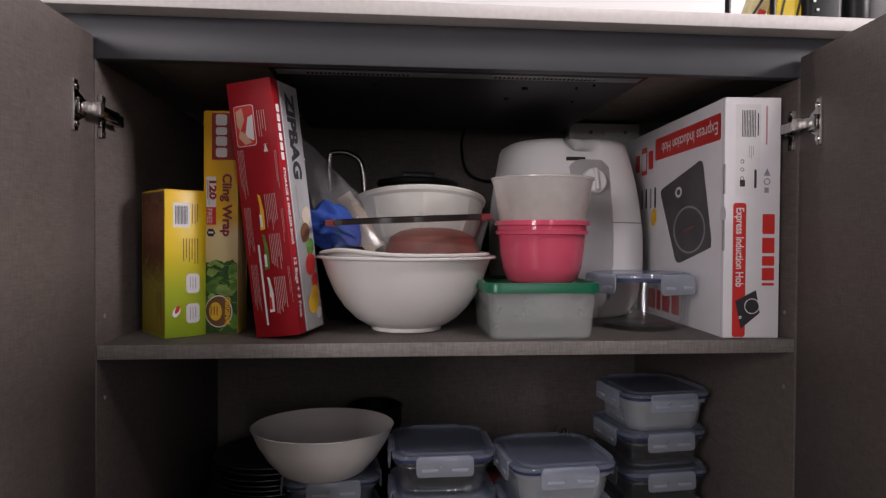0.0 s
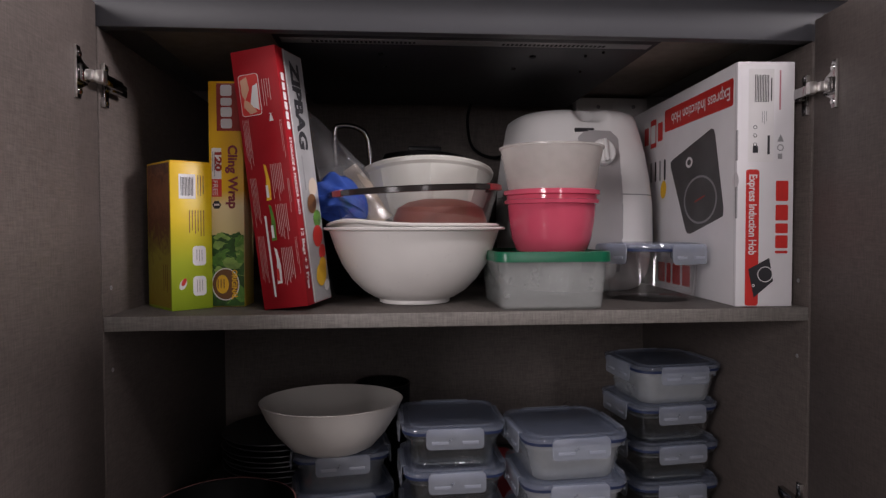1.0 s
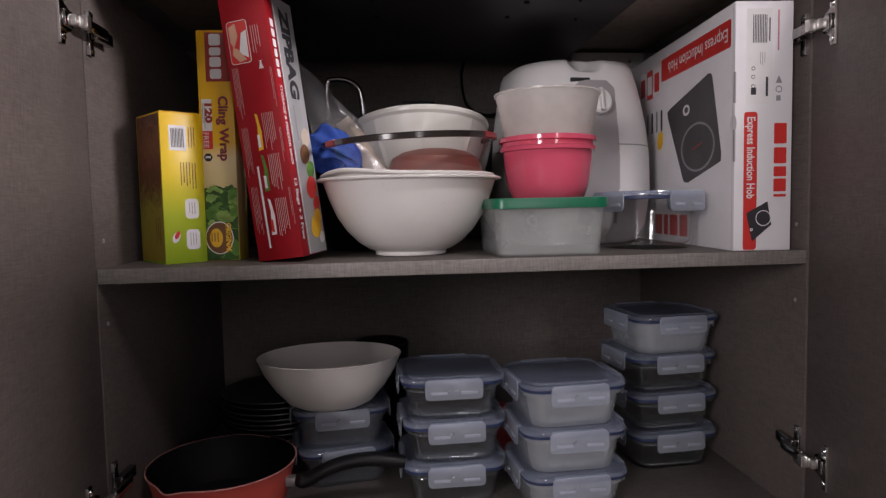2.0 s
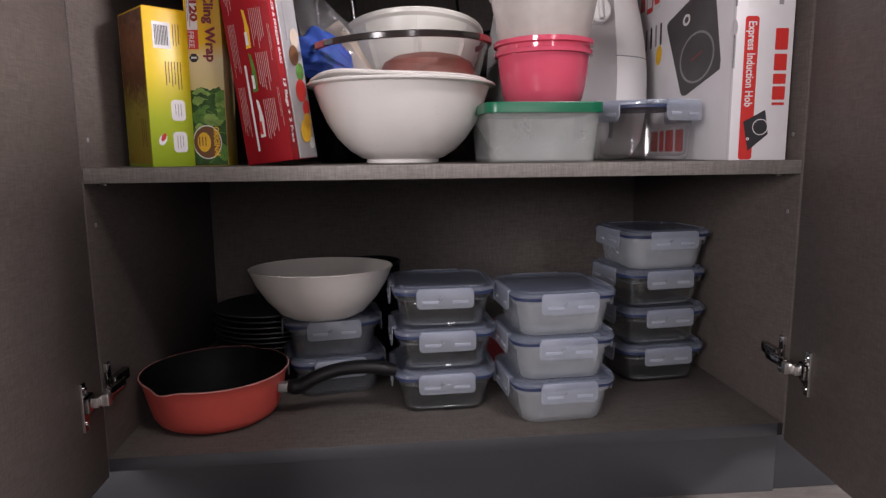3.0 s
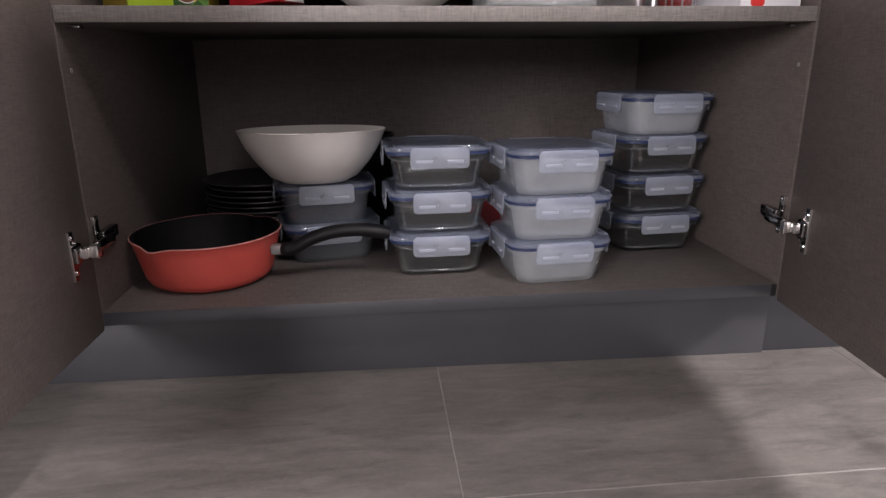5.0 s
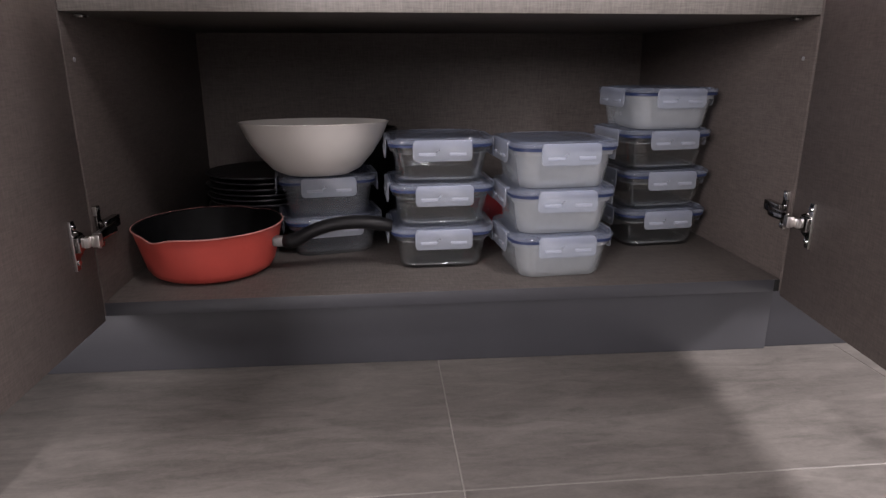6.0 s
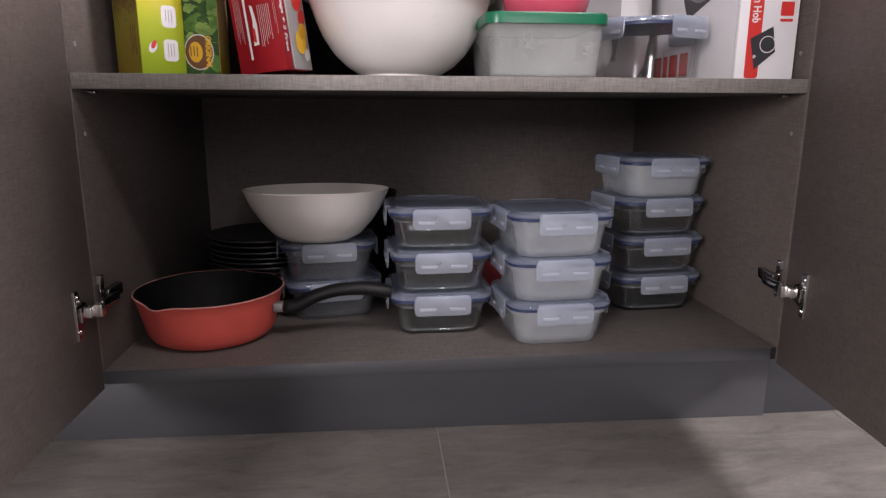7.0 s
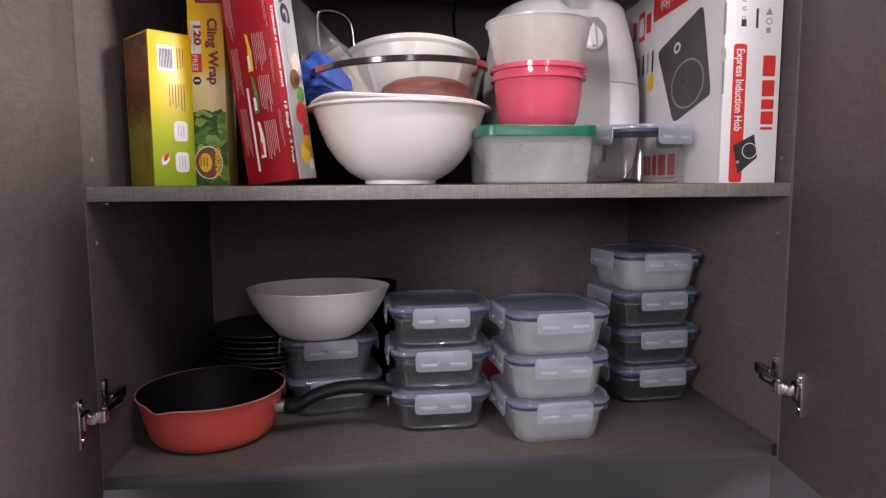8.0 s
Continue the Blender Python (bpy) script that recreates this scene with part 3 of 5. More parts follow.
def build_wrap_carton():
    w, d, h = 0.046, 0.050, 0.3055
    c = carton("cling_wrap_carton", w, d, h, pose(-0.3235, 0.1135, SHELF, 0, 0, -1.5), GLADBOX, "tall yellow cling wrap carton with a lettuce picture")
    f = face_frame(w, d, h, "front")
    part("brand_panel", flat(patch(0.011, 0.239, w - 0.0005, 0.303), f), DARKRED, c, smooth=0)
    for v0, v1 in ((0.286, 0.301), (0.273, 0.2835), (0.258, 0.271), (0.2425, 0.2555)):
        part("brand_mark", flat(patch(0.0165, v0, 0.0315, v1, 0.003), f, 2), WHITEINK, c, smooth=0)
    part("count_panel", flat(patch(0.0035, 0.174, 0.0165, 0.216, 0.001), f), WHITEINK, c, smooth=0)
    words("count", "120", 0.0120, 0.199, 0.012, -90, f, DARKRED, c, 3, 0.026, 0.0006)
    bars("small_print", 0.0045, 0.177, 0.034, 0.0022, 2, f, GREYINK, c, 2, True, 0.4)
    part("free_panel", flat(patch(0.0035, 0.150, 0.0165, 0.174), f), REDINK, c, smooth=0)
    words("free", "FREE", 0.0075, 0.162, 0.010, -90, f, WHITEINK, c, 2, 0.020)
    words("title", "Cling Wrap", 0.031, 0.177, 0.017, -90, f, PURPLEINK, c, 2, 0.086, 0.0006)
    part("badge", flat(disc(0.0095, 0.139, 0.006, 6), f), INK, c, smooth=0)
    part("badge", flat(patch(0.006, 0.138, 0.013, 0.1405), f, 2), WHITEINK, c, smooth=0)
    rng = random.Random(4)
    part("lettuce_ground", flat(patch(0.001, 0.001, w - 0.001, 0.098), f), DARKGREENINK, c, smooth=0)
    def leaf_point(u, v, size, turn, along, side):
        x, y = size * (along - 0.5), size * side
        c, t = math.cos(turn), math.sin(turn)
        return (min(max(u + c * x - t * y, 0.0006), w - 0.0006), min(max(v + t * x + c * y, 0.0012), 0.1065))

    for k in range(46):
        u, v = 0.003 + 0.040 * rng.random(), 0.008 + 0.088 * rng.random()
        size, turn = 0.016 + 0.012 * rng.random(), rng.random() * 6.28
        edge = []
        for i in range(13):
            a = i / 12
            edge.append((a, 0.36 * math.sin(math.pi * a ** 0.75) * (1 + 0.16 * math.sin(19 * a + k))))
        pts = [leaf_point(u, v, size, turn, a, h) for a, h in edge] + [leaf_point(u, v, size, turn, a, -h * 0.85) for a, h in reversed(edge[1:-1])]
        part("lettuce_leaf", flat(pts, f, 2 + 0.1 * k), (GREENINK, DARKGREENINK, GREENINK, PALEGREENINK, DARKGREENINK)[k % 5], c, smooth=0)
        if k % 2:
            part("leaf_vein", flat([leaf_point(u, v, size, turn, a, h) for a, h in ((0.08, -0.012), (0.9, -0.004), (0.9, 0.004), (0.08, 0.012))], f, 2.05 + 0.1 * k), PALEGREENINK, c, smooth=0)
    part("seal", flat(disc(0.0205, 0.031, 0.0185, 32, 1.2), f, 8), WHITEINK, c, smooth=0)
    part("seal", flat(disc(0.0205, 0.031, 0.0172, 32, 1.2), f, 9), BROWNINK, c, smooth=0)
    part("seal", flat(disc(0.0165, 0.031, 0.0085, 28, 1.5), f, 10), YELLOWINK, c, smooth=0)
    bars("seal_mark", 0.010, 0.024, 0.014, 0.004, 3, f, BROWNINK, c, 11, True, 0.3)
    words("seal_text", "ORIGINAL", 0.0325, 0.031, 0.0098, -90, f, YELLOWINK, c, 11, 0.040, 0.0004)
    part("flap", box(-w / 2 + 0.001, w / 2 - 0.001, -d / 2 + 0.001, d / 2, h, h + 0.0008, 0.0003), GLADBOX, c)


def build_bag_carton():
    w, d, h = 0.062, 0.078, 0.334
    m = Matrix.Translation((-0.267, 0.043, SHELF + 0.0003)) @ pose(0, 0, 0, 0, -6.7, 0) @ pose(0, 0, 0, 0, 0, -17.0) @ Matrix.Translation((w / 2, d / 2, 0))
    c = carton("freezer_bag_carton", w, d, h, m, REDBOX, "tall red and silver freezer bag carton leaning on a yellow carton")
    f = face_frame(w, d, h, "front")
    r = face_frame(w, d, h, "right")
    part("picture_frame", flat(patch(0.006, 0.250, 0.034, 0.303, 0.004), f), WHITEINK, c, smooth=0)
    part("picture", flat(patch(0.0068, 0.2508, 0.0332, 0.3022, 0.0035), f, 2), REDINK, c, smooth=0)
    part("picture", flat([(0.019, 0.263), (0.031, 0.256), (0.0322, 0.290), (0.025, 0.287)], f, 3), WHITEINK, c, smooth=0)
    part("picture", flat([(0.009, 0.296), (0.018, 0.300), (0.020, 0.284), (0.013, 0.270), (0.009, 0.278)], f, 3), SKIN, c, smooth=0)
    part("picture", flat([(0.012, 0.271), (0.018, 0.268), (0.028, 0.254), (0.018, 0.252), (0.010, 0.262)], f, 4), SKIN, c, smooth=0)
    bars("small_print", 0.038, 0.254, 0.040, 0.0032, 4, f, PALEINK, c, 1, True, 0.25, 0.4)
    part("glass_mark", flat([(0.042, 0.240), (0.048, 0.240), (0.0465, 0.246), (0.0455, 0.249), (0.048, 0.250), (0.042, 0.250), (0.0445, 0.249), (0.0435, 0.246)], f), WHITEINK, c, smooth=0)
    for v, mat in ((0.140, YELLOWINK), (0.088, GREENINK), (0.032, WHITEINK)):
        part("bag_picture", flat([(0.024, v), (0.031, v + 0.001), (0.032, v + 0.024), (0.029, v + 0.045), (0.0255, v + 0.047), (0.027, v + 0.030)], f), mat, c, smooth=0)
        bars("brand_mark", 0.025, v + 0.004, 0.016, 0.005, 1, f, REDINK if mat is WHITEINK else WHITEINK, c, 2, True, 0.7, 0.0)
        bars("small_print", 0.0350, v - 0.004, 0.050, 0.0024, 7, f, PALEINK, c, 1, True, 0.3, 0.4)
    bars("small_print", 0.0175, 0.016, 0.105, 0.004, 1, f, WHITEINK, c, 1, True, 0.7, 0.0)
    for v in (0.030, 0.105, 0.180):
        bars("small_print", 0.0050, v, 0.066, 0.0019, 5, f, PALEINK, c, 2, True, 0.22, 0.3)
        bars("small_print", 0.0560, v + 0.010, 0.050, 0.0019, 2, f, PALEINK, c, 2, True, 0.22, 0.4)
    # side: red stripe, silver ground with lettering and food pictures
    part("side_print", flat(patch(0.019, 0.001, d - 0.001, h - 0.001), r), SILVER, c, smooth=0)
    for k in range(6):
        part("brand_mark", flat(patch(0.006, 0.228 + 0.0125 * k, 0.0145, 0.238 + 0.0125 * k, 0.0015), r, 2), WHITEINK, c, smooth=0)
    words("strap_line", "STORAGE & FREEZER BAGS", 0.0095, 0.168, 0.009, -90, r, WHITEINK, c, 2, 0.100, 0.0002)
    words("title", "ZIPBAG", 0.048, 0.262, 0.034, -90, r, INK, c, 2, 0.118, 0.0018)
    bars("small_print", 0.036, 0.150, 0.046, 0.012, 1, r, GREYINK, c, 2, True, 0.35, 0.0)
    words("count_line", "12 Bags + 3 Free", 0.0095, 0.062, 0.0105, -90, r, WHITEINK, c, 2, 0.078, 0.0004)
    for u, v, rr, mat in ((0.060, 0.155, 0.016, BEIGE), (0.050, 0.132, 0.017, BROWNINK), (0.062, 0.112, 0.015, GREENINK), (0.056, 0.088, 0.019, REDINK), (0.064, 0.066, 0.013, REDINK), (0.052, 0.036, 0.020, YELLOWINK), (0.060, 0.048, 0.014, YELLOWINK), (0.066, 0.020, 0.010, WHITEINK)):
        part("food_picture", flat(disc(u, v, rr * 0.9, 24, 0.8, 0.6), r, 2 + int(rr * 1000) % 3), mat, c, smooth=0)
    part("side_edge", flat(patch(0.019, 0.001, 0.021, h - 0.001), r, 5), WHITEINK, c, smooth=0)


def build_hob_carton():
    w, d, h = 0.077, 0.42, 0.3255
    front = Vector((0.3575, 0.016, 0))
    m = Matrix.Translation((front.x, front.y, SHELF)) @ pose(0, 0, 0, 0, 0, -3.0) @ Matrix.Translation((w / 2, d / 2, 0))
    c = carton("induction_hob_carton", w, d, h, m, CARD, "large white and red induction hob carton standing upside down")
    f = face_frame(w, d, h, "front")
    part("label", flat(patch(0.015, 0.193, 0.049, 0.316), f), WHITEINK, c, smooth=0)
    bars("barcode", 0.023, 0.272, 0.036, 0.0022, 9, f, INK, c, 2, True, 0.5, 0.0)
    bars("barcode_number", 0.0445, 0.274, 0.030, 0.002, 1, f, INK, c, 2, True, 0.8, 0.0)
    bars("web_line", 0.056, 0.262, 0.052, 0.003, 1, f, PINKINK, c, 2, True, 0.7, 0.0)
    bars("small_print", 0.033, 0.238, 0.022, 0.0028, 3, f, GREYINK, c, 2, True, 0.25, 0.5)
    for v in (0.239, 0.228, 0.216):
        part("symbol", ring(0.024, v, 0.0026, 0.0018, f, 2, 16), INK, c, smooth=0)
    part("symbol", flat(patch(0.021, 0.205, 0.028, 0.214), f, 2), INK, c, smooth=0)
    bars("brand_mark", 0.0405, 0.203, 0.025, 0.004, 1, f, INK, c, 3, True, 0.8, 0.0)
    part("symbol", flat([(0.054, 0.220), (0.063, 0.220), (0.0585, 0.230)], f), GREYINK, c, smooth=0)
    part("symbol", ring(0.0585, 0.212, 0.0045, 0.0032, f, 1, 18), GREYINK, c, smooth=0)
    part("symbol", flat(patch(0.055, 0.197, 0.061, 0.204), f), GREYINK, c, smooth=0)
    # red band with lettering, and the plain brand bar
    part("red_band", flat(patch(0.0125, 0.001, 0.0305, 0.183, 0.004), f), REDINK, c, smooth=0)
    words("band_text", "Express Induction Hob", 0.0215, 0.123, 0.015, -90, f, WHITEINK, c, 2, 0.107, 0.0003)
    for v0, v1 in ((0.141, 0.168), (0.115, 0.136), (0.098, 0.111), (0.078, 0.095), (0.071, 0.0745)):
        part("brand_mark", flat(patch(0.053, v0, 0.070, v1, 0.0015), f), REDINK, c, smooth=0)
    part("hob_picture", flat([(0.0165, 0.050), (0.045, 0.065), (0.0505, 0.034), (0.0245, 0.012)], f, 3), INK, c, smooth=0)
    part("hob_picture", ring(0.0395, 0.043, 0.0105, 0.0094, f, 4), WHITEINK, c, smooth=0)
    part("hob_picture", ring(0.0235, 0.028, 0.002, 0.001, f, 4, 16), WHITEINK, c, smooth=0)
    # long side, seen upside down
    l = face_frame(w, d, h, "left")
    part("red_band", flat(patch(0.165, 0.270, d - 0.011, 0.307, 0.004), l), REDINK, c, smooth=0)
    words("band_text", "Express Induction Hob", 0.298, 0.2885, 0.020, 180, l, WHITEINK, c, 2, 0.205, 0.0002, 1.25)
    for u in (0.146, 0.112, 0.078):
        part("feature_badge", flat(patch(u - 0.014, 0.250, u + 0.014, 0.300, 0.002), l, 3), REDINK if u == 0.112 else WHITEINK, c, smooth=0)
        part("feature_badge", flat(patch(u - 0.011, 0.258, u + 0.011, 0.290, 0.002), l, 4), WHITEINK if u == 0.112 else REDINK, c, smooth=0)
    part("hob_picture", flat([(0.384, 0.134), (0.383, 0.122), (0.372, 0.119), (0.275, 0.096), (0.262, 0.097), (0.255, 0.103), (0.193, 0.207), (0.192, 0.215), (0.200, 0.219), (0.343, 0.249), (0.352, 0.247), (0.356, 0.240)], l), HOBPRINT, c, smooth=0)
    part("hob_picture", ring(0, 0, 0.058, 0.053, l @ Matrix.Translation((0.307, 0.148, 0)) @ Matrix.Diagonal((1, 0.63, 1, 1)), 2), GREYINK, c, smooth=0)
    part("hob_picture", flat([(0.290, 0.144), (0.325, 0.152), (0.325, 0.1545), (0.290, 0.1465)], l, 2), DARKRED, c, smooth=0)
    part("hob_picture", ring(0, 0, 0.013, 0.007, l @ Matrix.Translation((0.268, 0.208, 0)) @ Matrix.Diagonal((1, 0.65, 1, 1)), 2, 20), WHITEINK, c, smooth=0)
    for k in range(4):
        part("spoon_picture", flat(patch(0.096 + 0.022 * k, 0.188, 0.104 + 0.022 * k, 0.224, 0.003), l), INK if k % 2 else GREYINK, c, smooth=0)
    part("fruit_picture", flat(disc(0.160, 0.172, 0.016, 22, 0.8, 1.2), l), YELLOWINK, c, smooth=0)
    part("fruit_picture", flat(disc(0.075, 0.135, 0.018, 22, 0.7, 0.3), l), GREENINK, c, smooth=0)
    for u0, u1 in ((0.274, 0.244), (0.236, 0.204), (0.196, 0.178), (0.170, 0.138)):
        part("brand_mark", flat(patch(u1, 0.012, u0, 0.046, 0.003), l), REDINK, c, smooth=0)
    # flap cuts along the front edge
    for v0, v1 in ((0.118, 0.160), (0.195, 0.235)):
        part("flap_cut", box(-w / 2 - 0.0008, -w / 2 + 0.001, -d / 2 - 0.0006, -d / 2 + 0.0022, v0, v1), GREYINK, c, smooth=0)
    part("flap_line", flat(patch(d - 0.0055, 0.002, d - 0.005, h - 0.002), l), GREYINK, c, smooth=0)
    part("flap_tab", flat(disc(d - 0.003, 0.168, 0.009, 24, 1.3), l), CARD, c, smooth=0)


build_yellow_carton()
build_wrap_carton()
build_bag_carton()
build_hob_carton()


# ---- upper shelf: bowls and boxes ----
def bowl_profile(r0, r1, h, t, foot=0.0, flare=0.5, lip=0.004):
    """Outer wall up, lip, inner wall down."""
    out = []
    n = 14
    if foot:
        out += [(r0, 0), (r0, foot)]
    for i in range(n + 1):
        a = i / n
        out.append((r0 + (r1 - r0) * (math.sin(a * math.pi / 2) ** flare if flare != 1 else a), foot + (h - foot) * a))
    out += [(r1 + lip, h), (r1 + lip + 0.001, h + 0.0012), (r1 + lip, h + 0.0025), (r1 - t, h + 0.002)]
    for i in range(n, -1, -1):
        a = i / n
        out.append((r0 - t + (r1 - r0) * (math.sin(a * math.pi / 2) ** flare if flare != 1 else a), max(foot + t + (h - foot) * a, foot + t)))
    return out


def build_mixing_bowls():
    b = thing("mixing_bowl", pose(-0.068, 0.126, SHELF), "large white plastic mixing bowl with a foot ring", "bowl")
    prof = [(0.049, 0), (0.051, 0.001), (0.051, 0.006), (0.058, 0.008), (0.074, 0.018), (0.090, 0.034), (0.104, 0.055), (0.114, 0.078), (0.1215, 0.100), (0.1225, 0.103), (0.131, 0.1045), (0.1315, 0.1065), (0.1295, 0.108), (0.119, 0.107), (0.111, 0.078), (0.101, 0.055), (0.087, 0.036), (0.071, 0.021), (0.050, 0.011)]
    part("bowl", lathe(prof, 96), WHITE, b)
    # nested thinner bowl with a spouted rim
    n = thing("pouring_bowl", pose(-0.070, 0.127, SHELF + 0.0205), "white plastic pouring bowl nested in a mixing bowl", "bowl")
    rings = []
    for r, z in ((0.040, 0), (0.072, 0.008), (0.096, 0.038), (0.108, 0.070), (0.113, 0.086), (0.124, 0.0885), (0.125, 0.0905), (0.122, 0.0925), (0.110, 0.089), (0.104, 0.068), (0.090, 0.038), (0.066, 0.013), (0.036, 0.004)):
        pts = []
        for i in range(96):
            a = 2 * math.pi * i / 96
            lift = 0.006 * math.exp(-((a - math.radians(225)) / 0.45) ** 2) * (z / 0.09) ** 2
            pts.append(Vector((r * math.cos(a), r * math.sin(a), z + lift)))
        rings.append(pts)
    part("bowl", loft(rings), WHITE, n)
    # clear bowl with a dark rim band and red grips
    g = thing("clear_mixing_bowl", pose(-0.062, 0.130, SHELF + 0.0495, 1, -2.6, 0), "clear bowl with a dark rim band, nested in white bowls", "bowl")
    prof = [(0.055, 0), (0.072, 0.006), (0.092, 0.030), (0.106, 0.062), (0.118, 0.100), (0.1205, 0.106), (0.118, 0.106), (0.1035, 0.063), (0.0895, 0.032), (0.070, 0.009), (0.054, 0.003)]
    part("bowl", lathe(prof, 80), GLASSTHIN, g)
    prof = [(0.1205, 0.1055), (0.1255, 0.1062), (0.1255, 0.1125), (0.1215, 0.114), (0.1185, 0.112), (0.119, 0.107)]
    part("rim_band", lathe(prof, 80, loop=True), plain("dark_rim", (0.022, 0.018, 0.017), 0.16), g)
    for a0, a1 in ((205, 216), (322, 346)):
        rr = [[Vector((r * math.cos(radians(a)), r * math.sin(radians(a)), z)) for r, z in ((0.1210, 0.1050), (0.1262, 0.1057), (0.1262, 0.1130), (0.1210, 0.1146))] for a in np.linspace(a0, a1, 8)]
        part("grip", loft(rr), plain("red_grip", (0.30, 0.02, 0.03), 0.35), g, "red grip on the rim")
    # brown-red bowl upside down inside
    t = thing("small_bowl", pose(-0.032, 0.108, SHELF + 0.069), "brown-red plastic bowl turned over inside a clear bowl", "bowl")
    part("bowl", lathe([(0.068, 0.0), (0.069, 0.003), (0.068, 0.030), (0.066, 0.052), (0.060, 0.066), (0.046, 0.074), (0.025, 0.0785), (0.001, 0.0795), (0.001, 0.077), (0.044, 0.071), (0.058, 0.063), (0.064, 0.050), (0.066, 0.002)], 64), TERRA, t)
    # fluted white bowl behind, tipped forwards
    w = thing("fluted_bowl", pose(-0.045, 0.192, SHELF + 0.094, -11, 0, 0), "pale grey fluted plastic bowl stacked on other bowls", "bowl")
    rings = []
    for r, z in ((0.036, 0), (0.055, 0.006), (0.080, 0.030), (0.093, 0.060), (0.101, 0.088), (0.1045, 0.092), (0.1055, 0.096), (0.104, 0.099), (0.099, 0.097), (0.091, 0.060), (0.077, 0.032), (0.052, 0.010), (0.034, 0.004)):
        rings.append([Vector(((r + (0.0024 if i % 12 == 0 and 0.005 < z < 0.086 else 0)) * math.cos(2 * math.pi * i / 96), (r + (0.0024 if i % 12 == 0 and 0.005 < z < 0.086 else 0)) * math.sin(2 * math.pi * i / 96), z)) for i in range(96)])
    part("bowl", loft(rings), plain("pale_grey_plastic", (0.56, 0.56, 0.52), 0.3, vary=0.04, size=15), w, smooth=14)
    k = thing("black_lid", pose(-0.042, 0.335, SHELF + 0.2250, 0, 1, 0), "black plastic lid with a flat grip behind the bowls", "lid")
    part("cap", lathe([(0.072, 0), (0.074, 0.003), (0.072, 0.009), (0.050, 0.014), (0.001, 0.014), (0.001, 0.004), (0.062, 0.001)], 48), BLACK, k)
    part("knob", box(-0.03, 0.03, -0.012, 0.012, 0.012, 0.026, 0.004), BLACK, k)
    pot = thing("stock_pot", pose(-0.042, 0.335, SHELF), "dark pot standing behind the mixing bowls", "pot")
    part("pot_body", lathe([(0.060, 0), (0.064, 0.004), (0.065, 0.218), (0.067, 0.220), (0.067, 0.2245), (0.063, 0.2245), (0.062, 0.006), (0.001, 0.005)], 48), NONSTICK, pot)


